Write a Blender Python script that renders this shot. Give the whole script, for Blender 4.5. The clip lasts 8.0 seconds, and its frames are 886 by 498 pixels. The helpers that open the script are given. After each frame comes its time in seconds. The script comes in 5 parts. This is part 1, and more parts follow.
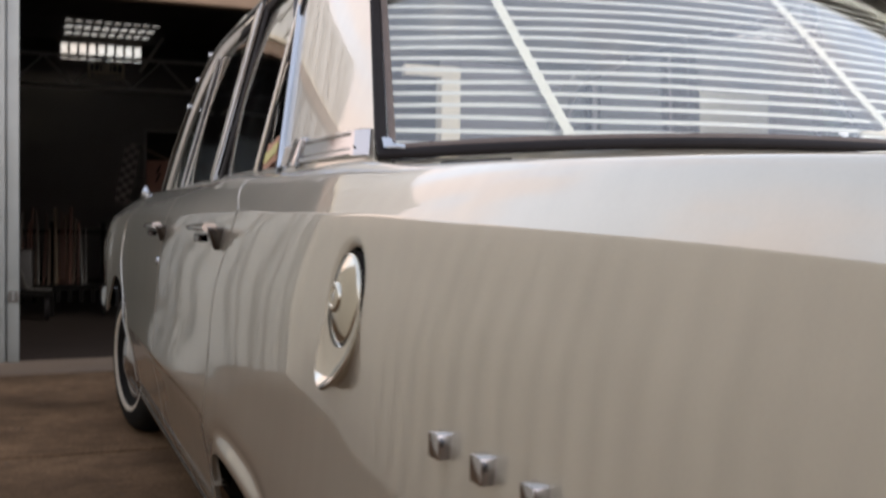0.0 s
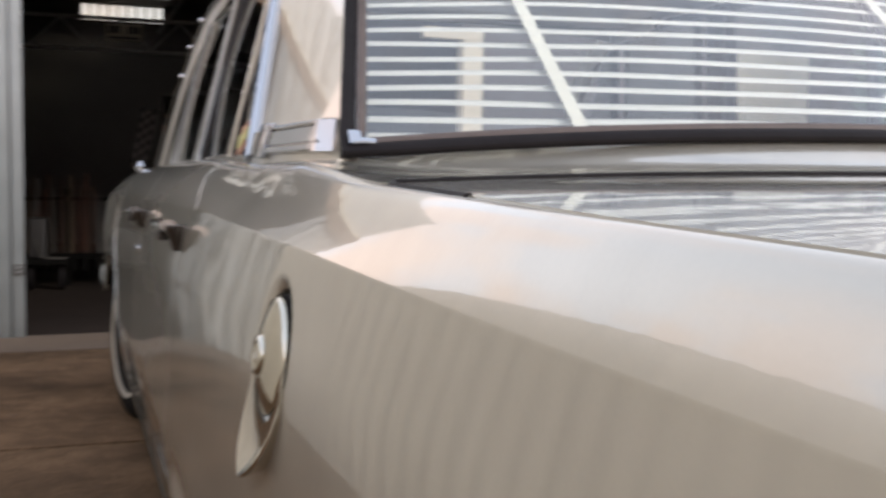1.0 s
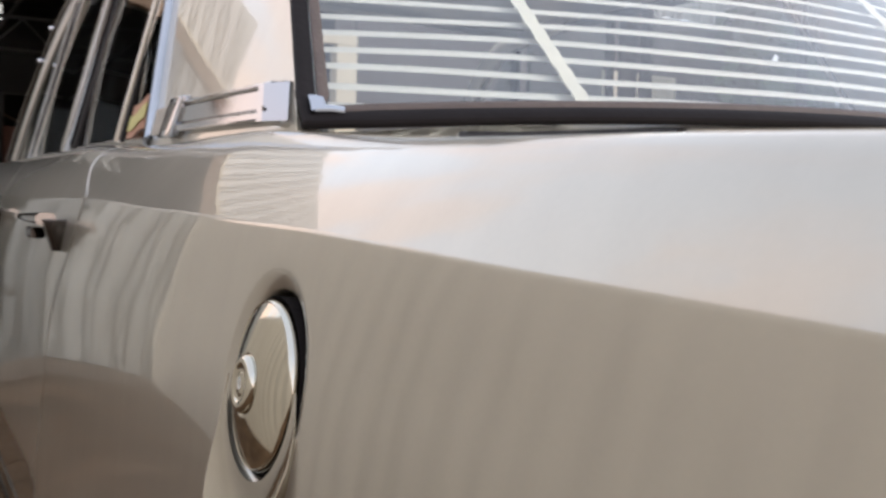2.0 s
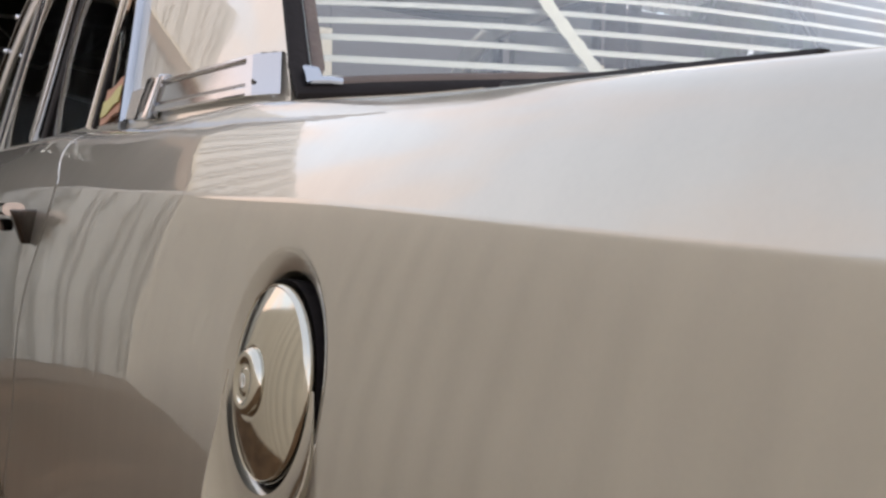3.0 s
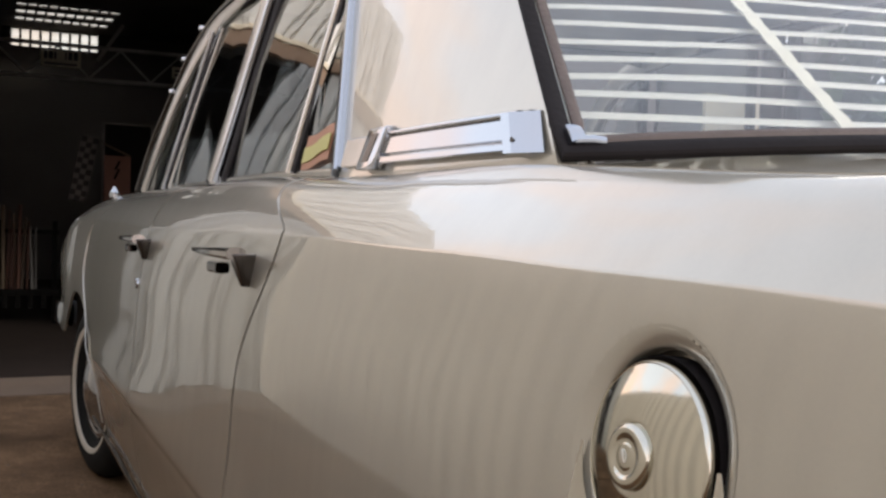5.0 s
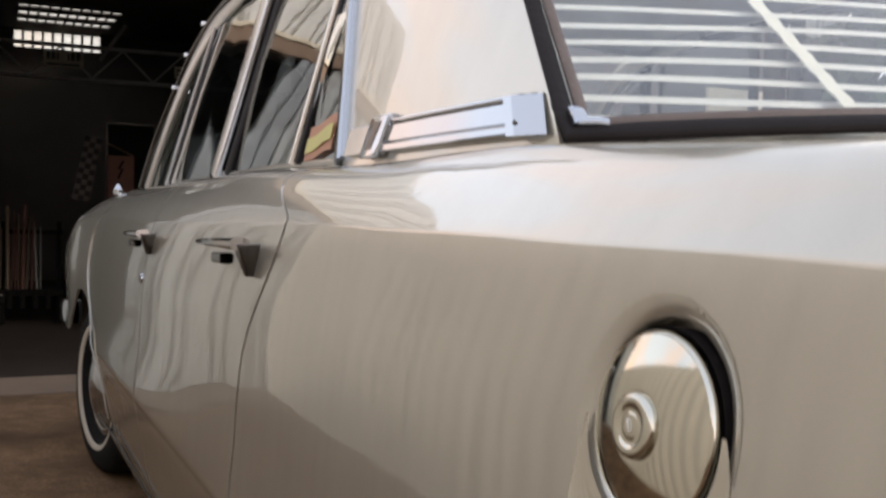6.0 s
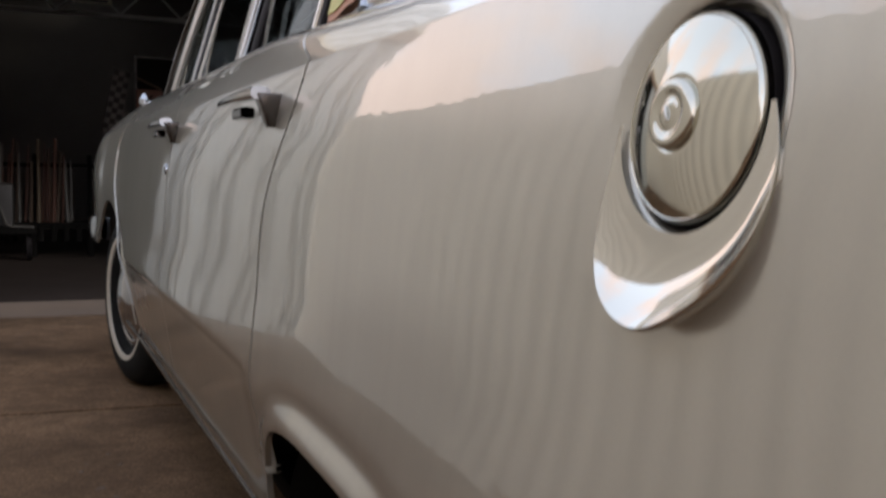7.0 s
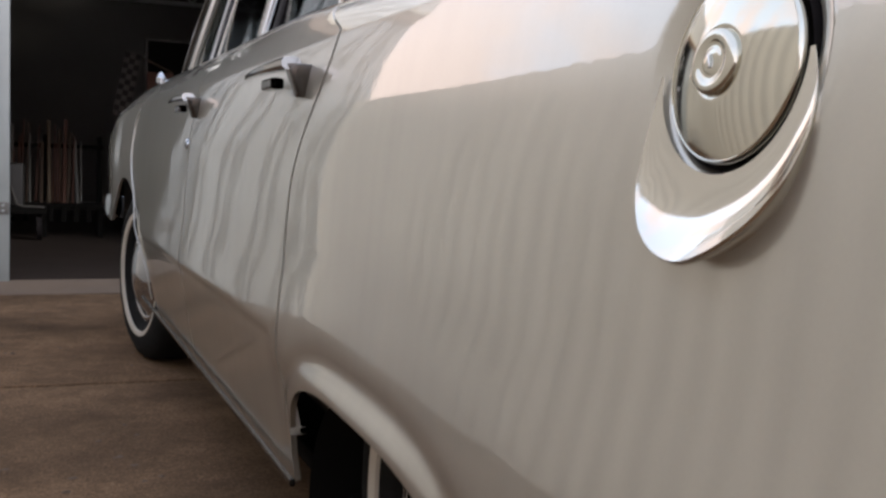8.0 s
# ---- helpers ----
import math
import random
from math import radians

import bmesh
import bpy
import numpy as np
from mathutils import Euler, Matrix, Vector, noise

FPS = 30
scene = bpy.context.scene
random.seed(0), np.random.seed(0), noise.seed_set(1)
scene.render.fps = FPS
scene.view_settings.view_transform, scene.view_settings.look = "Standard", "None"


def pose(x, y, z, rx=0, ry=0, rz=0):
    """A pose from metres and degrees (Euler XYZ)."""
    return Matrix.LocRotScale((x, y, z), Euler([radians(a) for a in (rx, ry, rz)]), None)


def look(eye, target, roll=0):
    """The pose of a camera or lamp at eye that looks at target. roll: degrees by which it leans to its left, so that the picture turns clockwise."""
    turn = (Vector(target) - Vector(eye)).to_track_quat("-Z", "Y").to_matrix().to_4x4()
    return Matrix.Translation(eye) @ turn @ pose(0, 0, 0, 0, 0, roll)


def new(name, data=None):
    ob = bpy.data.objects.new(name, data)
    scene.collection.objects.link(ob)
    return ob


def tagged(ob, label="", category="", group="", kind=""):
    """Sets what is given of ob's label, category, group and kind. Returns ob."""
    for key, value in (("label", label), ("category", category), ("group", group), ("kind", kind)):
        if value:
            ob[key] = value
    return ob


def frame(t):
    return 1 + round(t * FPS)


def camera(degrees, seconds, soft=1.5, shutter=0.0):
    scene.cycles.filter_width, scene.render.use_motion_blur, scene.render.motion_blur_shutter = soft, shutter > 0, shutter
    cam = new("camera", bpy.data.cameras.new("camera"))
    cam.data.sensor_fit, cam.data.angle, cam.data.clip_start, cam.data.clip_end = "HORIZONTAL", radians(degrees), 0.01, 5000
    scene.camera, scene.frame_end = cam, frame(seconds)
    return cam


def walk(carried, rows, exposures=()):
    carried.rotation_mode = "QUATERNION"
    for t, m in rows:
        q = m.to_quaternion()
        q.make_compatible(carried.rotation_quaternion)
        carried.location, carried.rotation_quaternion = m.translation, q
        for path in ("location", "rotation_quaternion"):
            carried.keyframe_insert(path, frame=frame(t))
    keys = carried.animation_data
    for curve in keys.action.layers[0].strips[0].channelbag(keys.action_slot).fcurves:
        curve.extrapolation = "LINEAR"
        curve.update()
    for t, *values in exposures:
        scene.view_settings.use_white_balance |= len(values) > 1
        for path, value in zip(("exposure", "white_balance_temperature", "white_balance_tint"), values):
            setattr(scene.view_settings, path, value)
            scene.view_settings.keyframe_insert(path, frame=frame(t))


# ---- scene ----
cam = camera(47.6, 8.0, soft=2.6, shutter=0.8)
PATH = [
    (0, (-0.039, -0.123, 0.919), (0.679, 1.743, 0.872), 0.6),
    (0.5, (0.083, 0.001, 0.965), (0.728, 1.89, 0.834), 1.7),
    (0.8, (0.123, 0.078, 0.988), (0.729, 1.98, 0.856), 1.1),
    (1, (0.129, 0.131, 0.988), (0.79, 2.014, 0.862), 0.7),
    (1.2, (0.106, 0.178, 0.991), (0.842, 2.033, 0.857), 0.5),
    (1.5, (0.095, 0.299, 0.973), (0.928, 2.114, 0.875), 1.7),
    (2, (0.086, 0.426, 0.949), (1.02, 2.193, 0.862), 1.8),
    (2.2, (0.087, 0.46, 0.942), (1.051, 2.21, 0.857), 1.5),
    (3.3, (0.102, 0.522, 0.927), (1.083, 2.262, 0.837), 1.3),
    (3.5, (0.105, 0.525, 0.924), (1.076, 2.271, 0.836), 1.4),
    (4, (0.066, 0.544, 0.947), (0.968, 2.328, 0.884), 1.0),
    (4.5, (-0.021, 0.577, 0.958), (0.797, 2.402, 0.919), 1.7),
    (4.7, (-0.038, 0.577, 0.957), (0.769, 2.407, 0.919), 1.8),
    (5.8, (-0.054, 0.574, 0.951), (0.745, 2.407, 0.901), 1.1),
    (6, (-0.048, 0.575, 0.941), (0.748, 2.409, 0.896), 1.1),
    (6.5, (-0.038, 0.599, 0.861), (0.704, 2.454, 0.767), 0.2),
    (7, (-0.027, 0.606, 0.798), (0.716, 2.458, 0.654), 1.3),
    (7.5, (-0.036, 0.604, 0.786), (0.698, 2.456, 0.616), 1.8),
    (8, (-0.067, 0.579, 0.77), (0.668, 2.431, 0.606), 2.2),
]
EXPOSURES = [(0, 1.76, 5850, 10), (0.5, 1.82, 5850, 10), (1.0, 1.86, 5870, 10), (1.5, 1.82, 5900, 10), (2.0, 1.76, 5900, 10), (3.5, 1.7, 5960, 10), (4.5, 1.78, 5990, 10), (6.0, 1.8, 6020, 10), (6.5, 1.68, 6100, 10), (7.0, 1.77, 5660, 10), (7.5, 1.91, 5570, 10), (8.0, 2.02, 5570, 10)]
walk(cam, [(t, look(eye, target, roll)) for t, eye, target, roll in PATH], EXPOSURES)

# ---------------------------------------------------------------- world, sun

world = bpy.data.worlds.new("sky")
scene.world = world
world.use_nodes = True
wn = world.node_tree.nodes
sky = wn.new("ShaderNodeTexSky")
sky.sky_type = "NISHITA"
sky.sun_disc = False
SUN_EL, SUN_ROT = radians(26), radians(145)
sky.sun_elevation, sky.sun_rotation = SUN_EL, SUN_ROT
sky.air_density, sky.dust_density = 1.0, 3.0
wl = world.node_tree.links
wtc = wn.new("ShaderNodeTexCoord")
cloud = wn.new("ShaderNodeTexNoise")
cloud.inputs["Scale"].default_value, cloud.inputs["Detail"].default_value, cloud.inputs["Roughness"].default_value = 3.2, 6.0, 0.55
wl.new(wtc.outputs["Generated"], cloud.inputs["Vector"])
cover = wn.new("ShaderNodeValToRGB")
cover.color_ramp.elements[0].position, cover.color_ramp.elements[1].position = 0.18, 0.42
wl.new(cloud.outputs["Fac"], cover.inputs["Fac"])
tone = wn.new("ShaderNodeTexNoise")
tone.inputs["Scale"].default_value, tone.inputs["Detail"].default_value = 6.0, 5.0
wl.new(wtc.outputs["Generated"], tone.inputs["Vector"])
tint = wn.new("ShaderNodeValToRGB")
tint.color_ramp.elements[0].position, tint.color_ramp.elements[1].position = 0.46, 0.62
tint.color_ramp.elements[0].color, tint.color_ramp.elements[1].color = (0.73, 0.735, 0.745, 1), (0.90, 0.63, 0.46, 1)
part_z = wn.new("ShaderNodeSeparateXYZ")
wl.new(wtc.outputs["Generated"], part_z.inputs[0])
warm = wn.new("ShaderNodeMapRange")
warm.inputs["From Min"].default_value, warm.inputs["From Max"].default_value = 0.32, 0.62
warm.inputs["To Min"].default_value, warm.inputs["To Max"].default_value = 0.05, -0.035
wl.new(part_z.outputs["Z"], warm.inputs["Value"])
warmer = wn.new("ShaderNodeMath")
wl.new(tone.outputs["Fac"], warmer.inputs[0])
wl.new(warm.outputs["Result"], warmer.inputs[1])
wl.new(warmer.outputs[0], tint.inputs["Fac"])
lift = wn.new("ShaderNodeVectorMath")
lift.operation = "SCALE"
lift.inputs["Scale"].default_value = 6.2
high = wn.new("ShaderNodeMapRange")
high.inputs["From Min"].default_value, high.inputs["From Max"].default_value, high.inputs["To Max"].default_value = 0.05, 0.80, 0.92
wl.new(part_z.outputs["Z"], high.inputs["Value"])
clear = wn.new("ShaderNodeMixRGB")
clear.inputs["Color2"].default_value = (0.42, 0.43, 0.47, 1)
wl.new(high.outputs["Result"], clear.inputs["Fac"])
wl.new(tint.outputs["Color"], clear.inputs["Color1"])
wl.new(clear.outputs["Color"], lift.inputs[0])
sky_mix = wn.new("ShaderNodeMixRGB")
wl.new(cover.outputs["Color"], sky_mix.inputs["Fac"])
wl.new(sky.outputs[0], sky_mix.inputs["Color1"])
wl.new(lift.outputs[0], sky_mix.inputs["Color2"])
wl.new(sky_mix.outputs[0], wn["Background"].inputs["Color"])
wn["Background"].inputs["Strength"].default_value = 0.12

sun_data = bpy.data.lights.new("sun", "SUN")
sun_data.energy, sun_data.angle, sun_data.color = 0.45, radians(12), (1.0, 0.88, 0.74)
sun = new("sun", sun_data)
sun_from = Vector((math.sin(SUN_ROT) * math.cos(SUN_EL), math.cos(SUN_ROT) * math.cos(SUN_EL), math.sin(SUN_EL)))
sun.matrix_world = look(sun_from * 40, (0, 0, 0))


# ---------------------------------------------------------------- materials
def material(name, color, rough=0.5, metal=0.0, coat=0.0, vary=0.0, scale=8.0, bump=0.0, bump_scale=60.0, per_object=0.0, stain=0.0, stain_color=(0.05, 0.04, 0.03), spec=0.5, rough_vary=0.0):
    m = bpy.data.materials.new(name)
    m.use_nodes = True
    nt = m.node_tree
    b = nt.nodes["Principled BSDF"]
    b.inputs["Base Color"].default_value = (*color, 1)
    b.inputs["Roughness"].default_value = rough
    b.inputs["Metallic"].default_value = metal
    b.inputs["Coat Weight"].default_value = coat
    b.inputs["Coat Roughness"].default_value = 0.015
    b.inputs["Coat IOR"].default_value = 1.8
    b.inputs["Specular IOR Level"].default_value = spec
    tc = nt.nodes.new("ShaderNodeTexCoord")

    def noise_node(sc, detail=5.0):
        n = nt.nodes.new("ShaderNodeTexNoise")
        n.inputs["Scale"].default_value = sc
        n.inputs["Detail"].default_value = detail
        nt.links.new(tc.outputs["Object"], n.inputs["Vector"])
        return n

    last = None
    if vary or per_object or stain:
        mix = nt.nodes.new("ShaderNodeMixRGB")
        mix.blend_type = "MIX"
        mix.inputs["Color1"].default_value = (*[c * (1 - vary) for c in color], 1)
        mix.inputs["Color2"].default_value = (*[min(1, c * (1 + vary)) for c in color], 1)
        nt.links.new(noise_node(scale).outputs["Fac"], mix.inputs["Fac"])
        last = mix.outputs["Color"]
        if stain:
            ramp = nt.nodes.new("ShaderNodeValToRGB")
            ramp.color_ramp.elements[0].position, ramp.color_ramp.elements[1].position = 0.48, 0.72
            nt.links.new(noise_node(scale * 0.27, 8.0).outputs["Fac"], ramp.inputs["Fac"])
            amount = nt.nodes.new("ShaderNodeMath")
            amount.operation = "MULTIPLY"
            amount.inputs[1].default_value = stain
            nt.links.new(ramp.outputs["Color"], amount.inputs[0])
            mix2 = nt.nodes.new("ShaderNodeMixRGB")
            mix2.inputs["Color2"].default_value = (*stain_color, 1)
            nt.links.new(amount.outputs[0], mix2.inputs["Fac"])
            nt.links.new(last, mix2.inputs["Color1"])
            last = mix2.outputs["Color"]
        if per_object:
            info = nt.nodes.new("ShaderNodeObjectInfo")
            hsv = nt.nodes.new("ShaderNodeHueSaturation")
            mr = nt.nodes.new("ShaderNodeMapRange")
            mr.inputs["To Min"].default_value, mr.inputs["To Max"].default_value = 1 - per_object, 1 + per_object
            nt.links.new(info.outputs["Random"], mr.inputs["Value"])
            nt.links.new(mr.outputs["Result"], hsv.inputs["Value"])
            nt.links.new(last, hsv.inputs["Color"])
            last = hsv.outputs["Color"]
        nt.links.new(last, b.inputs["Base Color"])
    if rough_vary:
        mr = nt.nodes.new("ShaderNodeMapRange")
        mr.inputs["To Min"].default_value, mr.inputs["To Max"].default_value = max(0.01, rough - rough_vary), rough + rough_vary
        nt.links.new(noise_node(scale * 1.7).outputs["Fac"], mr.inputs["Value"])
        nt.links.new(mr.outputs["Result"], b.inputs["Roughness"])
    if bump:
        bn = nt.nodes.new("ShaderNodeBump")
        bn.inputs["Strength"].default_value = bump
        bn.inputs["Distance"].default_value = 0.01
        nt.links.new(noise_node(bump_scale).outputs["Fac"], bn.inputs["Height"])
        nt.links.new(bn.outputs["Normal"], b.inputs["Normal"])
    return m


def glass(name, tint, ripple=0.0, ior=1.5):
    """Clear pane with a tint; light is let in by its shadow being off."""
    m = bpy.data.materials.new(name)
    m.use_nodes = True
    nt = m.node_tree
    g = nt.nodes["Principled BSDF"]
    g.inputs["Base Color"].default_value = (*tint, 1)
    g.inputs["Roughness"].default_value = 0.0
    g.inputs["IOR"].default_value = ior
    g.inputs["Transmission Weight"].default_value = 1.0
    if ripple:
        tc = nt.nodes.new("ShaderNodeTexCoord")
        n = nt.nodes.new("ShaderNodeTexNoise")
        n.inputs["Scale"].default_value, n.inputs["Detail"].default_value = 5.0, 1.0
        nt.links.new(tc.outputs["Object"], n.inputs["Vector"])
        bn = nt.nodes.new("ShaderNodeBump")
        bn.inputs["Strength"].default_value, bn.inputs["Distance"].default_value = ripple, 0.02
        nt.links.new(n.outputs["Fac"], bn.inputs["Height"])
        nt.links.new(bn.outputs["Normal"], g.inputs["Normal"])
    return m


PAINT = material("champagne_paint", (0.450, 0.421, 0.358), rough=0.30, metal=0.62, coat=1.0, vary=0.03, scale=300, bump=0.035, bump_scale=4.0)


def weather(m, streak=0.03, dust=0.04):
    """Faint run-down streaks, which also paint in reflected fence ribs, and a film of dust over a paint."""
    nt = m.node_tree
    b = nt.nodes["Principled BSDF"]
    tc = nt.nodes.new("ShaderNodeTexCoord")
    base = b.inputs["Base Color"].links[0].from_socket
    mapping = nt.nodes.new("ShaderNodeMapping")
    mapping.inputs["Scale"].default_value = (26, 26, 1.3)
    nt.links.new(tc.outputs["Object"], mapping.inputs["Vector"])
    streak_noise = nt.nodes.new("ShaderNodeTexNoise")
    streak_noise.inputs["Scale"].default_value, streak_noise.inputs["Detail"].default_value = 1.0, 5.0
    nt.links.new(mapping.outputs[0], streak_noise.inputs["Vector"])
    cloud = nt.nodes.new("ShaderNodeTexNoise")
    cloud.inputs["Scale"].default_value, cloud.inputs["Detail"].default_value = 4.0, 6.0
    nt.links.new(tc.outputs["Object"], cloud.inputs["Vector"])
    for source, amount in ((streak_noise, streak), (cloud, dust)):
        mr = nt.nodes.new("ShaderNodeMapRange")
        mr.inputs["From Min"].default_value, mr.inputs["From Max"].default_value = 0.3, 0.7
        mr.inputs["To Min"].default_value, mr.inputs["To Max"].default_value = 1 - amount, 1 + amount
        nt.links.new(source.outputs["Fac"], mr.inputs["Value"])
        hsv = nt.nodes.new("ShaderNodeHueSaturation")
        nt.links.new(mr.outputs["Result"], hsv.inputs["Value"])
        nt.links.new(base, hsv.inputs["Color"])
        base = hsv.outputs["Color"]
    nt.links.new(base, b.inputs["Base Color"])
    # hand-beaten panels and orange peel: the lacquer's reflections waver
    wave = nt.nodes.new("ShaderNodeTexNoise")
    wave.inputs["Scale"].default_value, wave.inputs["Detail"].default_value = 9.0, 1.5
    nt.links.new(tc.outputs["Object"], wave.inputs["Vector"])
    peel = nt.nodes.new("ShaderNodeTexNoise")
    peel.inputs["Scale"].default_value, peel.inputs["Detail"].default_value = 70.0, 1.0
    nt.links.new(tc.outputs["Object"], peel.inputs["Vector"])
    first = nt.nodes.new("ShaderNodeBump")
    first.inputs["Strength"].default_value, first.inputs["Distance"].default_value = 0.026, 0.01
    nt.links.new(wave.outputs["Fac"], first.inputs["Height"])
    second = nt.nodes.new("ShaderNodeBump")
    second.inputs["Strength"].default_value, second.inputs["Distance"].default_value = 0.012, 0.003
    nt.links.new(peel.outputs["Fac"], second.inputs["Height"])
    nt.links.new(first.outputs["Normal"], second.inputs["Normal"])
    nt.links.new(second.outputs["Normal"], b.inputs["Coat Normal"])
    for source, lo, hi, socket in ((streak_noise, 0.0, 0.03, "Coat Roughness"), (cloud, 0.28, 0.31, "Roughness")):
        mr = nt.nodes.new("ShaderNodeMapRange")
        mr.inputs["To Min"].default_value, mr.inputs["To Max"].default_value = lo, hi
        nt.links.new(source.outputs["Fac"], mr.inputs["Value"])
        nt.links.new(mr.outputs["Result"], b.inputs[socket])


weather(PAINT)
FRAME_PAINT = material("frame_paint", (0.40, 0.37, 0.325), rough=0.35, metal=0.6, coat=0.6, vary=0.05, scale=40)
CHROME = material("chrome", (0.46, 0.475, 0.51), rough=0.09, metal=1.0, rough_vary=0.03, scale=20)
DULL_CHROME = material("dull_chrome", (0.62, 0.60, 0.57), rough=0.22, metal=1.0, rough_vary=0.08, scale=14)
GUARD = material("guard_chrome", (0.62, 0.60, 0.55), rough=0.09, metal=1.0, rough_vary=0.04, scale=30)
# tarnished metal; also colours shade into the far-side trims and the clasp
DARK_CHROME = material("tarnished_shaded_chrome", (0.085, 0.078, 0.075), rough=0.18, metal=1.0, rough_vary=0.08, scale=25)
HANDLE = material("worn_handle_chrome", (0.38, 0.38, 0.39), rough=0.10, metal=1.0, rough_vary=0.04, scale=25)
BRACKET = material("worn_bracket_chrome", (0.085, 0.08, 0.078), rough=0.12, metal=1.0, rough_vary=0.06, scale=25)
CAP_METAL = material("cap_chrome", (0.56, 0.54, 0.47), rough=0.09, metal=1.0, rough_vary=0.03, scale=30)
RUBBER = material("rubber", (0.014, 0.012, 0.0125), spec=0.08, rough=0.55, vary=0.25, scale=20, bump=0.1, bump_scale=120)
TYRE = material("tyre_rubber", (0.010, 0.0095, 0.009), spec=0.15, rough=0.9, vary=0.3, scale=12, bump=0.25, bump_scale=80)
WHITEWALL = material("whitewall", (0.46, 0.41, 0.34), rough=0.6, vary=0.15, scale=15)
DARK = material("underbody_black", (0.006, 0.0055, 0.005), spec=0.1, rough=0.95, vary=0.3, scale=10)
VINYL = material("dark_vinyl", (0.03, 0.028, 0.027), rough=0.5, vary=0.2, scale=12, bump=0.15, bump_scale=150)
SLAT = material("blind_slat_cream", (0.62, 0.61, 0.54), rough=0.45, vary=0.06, scale=6)
TAPE = material("blind_tape_cream", (0.60, 0.58, 0.49), rough=0.8, vary=0.08, scale=60, bump=0.2, bump_scale=400)
REAR_GLASS = glass("rear_glass", (0.93, 0.96, 0.98), ior=1.65)
SIDE_GLASS = glass("side_glass", (0.62, 0.66, 0.66), ripple=0.018, ior=2.2)
FAR_GLASS = glass("tinted_side_glass", (0.62, 0.66, 0.66))
CONCRETE = material("worn_concrete", (0.145, 0.090, 0.051), rough=0.92, vary=0.40, scale=11, bump=0.5, bump_scale=140, stain=0.7, stain_color=(0.068, 0.042, 0.025), spec=0.12)
JOINT = material("joint_dirt", (0.022, 0.014, 0.009), rough=0.95, vary=0.4, scale=30, bump=0.4, bump_scale=90, spec=0.2)
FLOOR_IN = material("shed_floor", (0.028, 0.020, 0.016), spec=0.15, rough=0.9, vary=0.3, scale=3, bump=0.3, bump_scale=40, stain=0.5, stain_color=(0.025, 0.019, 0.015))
SILL_CONC = material("threshold_concrete", (0.16, 0.115, 0.08), rough=0.9, vary=0.2, scale=6, bump=0.3, bump_scale=50, stain=0.3, stain_color=(0.2, 0.13, 0.08))
GALV = material("galvanised_steel", (0.43, 0.44, 0.42), rough=0.5, metal=0.15, vary=0.12, scale=7, stain=0.25, stain_color=(0.33, 0.30, 0.25), rough_vary=0.12)
BEIGE_SHEET = material("cream_steel_sheet", (0.68, 0.625, 0.525), rough=0.55, vary=0.10, scale=1.5, stain=0.3, stain_color=(0.33, 0.29, 0.23))
POST = material("dull_zinc", (0.26, 0.275, 0.275), rough=0.45, metal=0.5, vary=0.2, scale=5, stain=0.3, stain_color=(0.2, 0.19, 0.17))
GABLE = material("weathered_pale_sheet", (0.70, 0.68, 0.62), rough=0.55, vary=0.10, scale=4, stain=0.25, stain_color=(0.40, 0.36, 0.30))
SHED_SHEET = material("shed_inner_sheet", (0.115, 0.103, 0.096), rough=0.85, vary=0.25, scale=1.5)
STEEL = material("dark_steel", (0.10, 0.094, 0.088), rough=0.6, metal=0.3, vary=0.3, scale=6)
TIMBER = material("old_timber", (0.055, 0.035, 0.021), rough=0.8, vary=0.35, scale=9, per_object=0.4, bump=0.2, bump_scale=70)
PLATE = material("old_plate_cream", (0.80, 0.76, 0.62), rough=0.6, vary=0.15, scale=14, stain=0.3, stain_color=(0.25, 0.2, 0.14))
PLATE_INK = material("plate_ink", (0.05, 0.05, 0.06), rough=0.6, vary=0.2, scale=20)
CLOTH_RED = material("faded_red_board", (0.11, 0.052, 0.036), rough=0.85, vary=0.3, scale=7)
CLOTH_PALE = material("pale_cloth", (0.09, 0.081, 0.075), rough=0.9, vary=0.2, scale=12)
CLOTH_DARK = material("dark_cloth", (0.02, 0.018, 0.018), rough=0.9, vary=0.3, scale=12)
YELLOW = material("yellow_reflection", (0.50, 0.46, 0.16), rough=0.5, vary=0.1, scale=6)
RED = material("red_reflection", (0.40, 0.19, 0.11), rough=0.5, vary=0.1, scale=6)
CREAM = material("cream_render", (0.72, 0.63, 0.47), rough=0.8, vary=0.08, scale=3, bump=0.2, bump_scale=60)
HEADER_BROWN = material("shaded_header_brown", (0.24, 0.165, 0.11), rough=0.7, vary=0.2, scale=5, bump=0.1, bump_scale=60)
LIP_RUBBER = material("brown_lip_rubber", (0.085, 0.062, 0.052), rough=0.5, vary=0.3, scale=30, bump=0.2, bump_scale=150)
GROUND = material("outer_ground", (0.16, 0.13, 0.10), rough=0.95, vary=0.3, scale=0.7, bump=0.3, bump_scale=15)


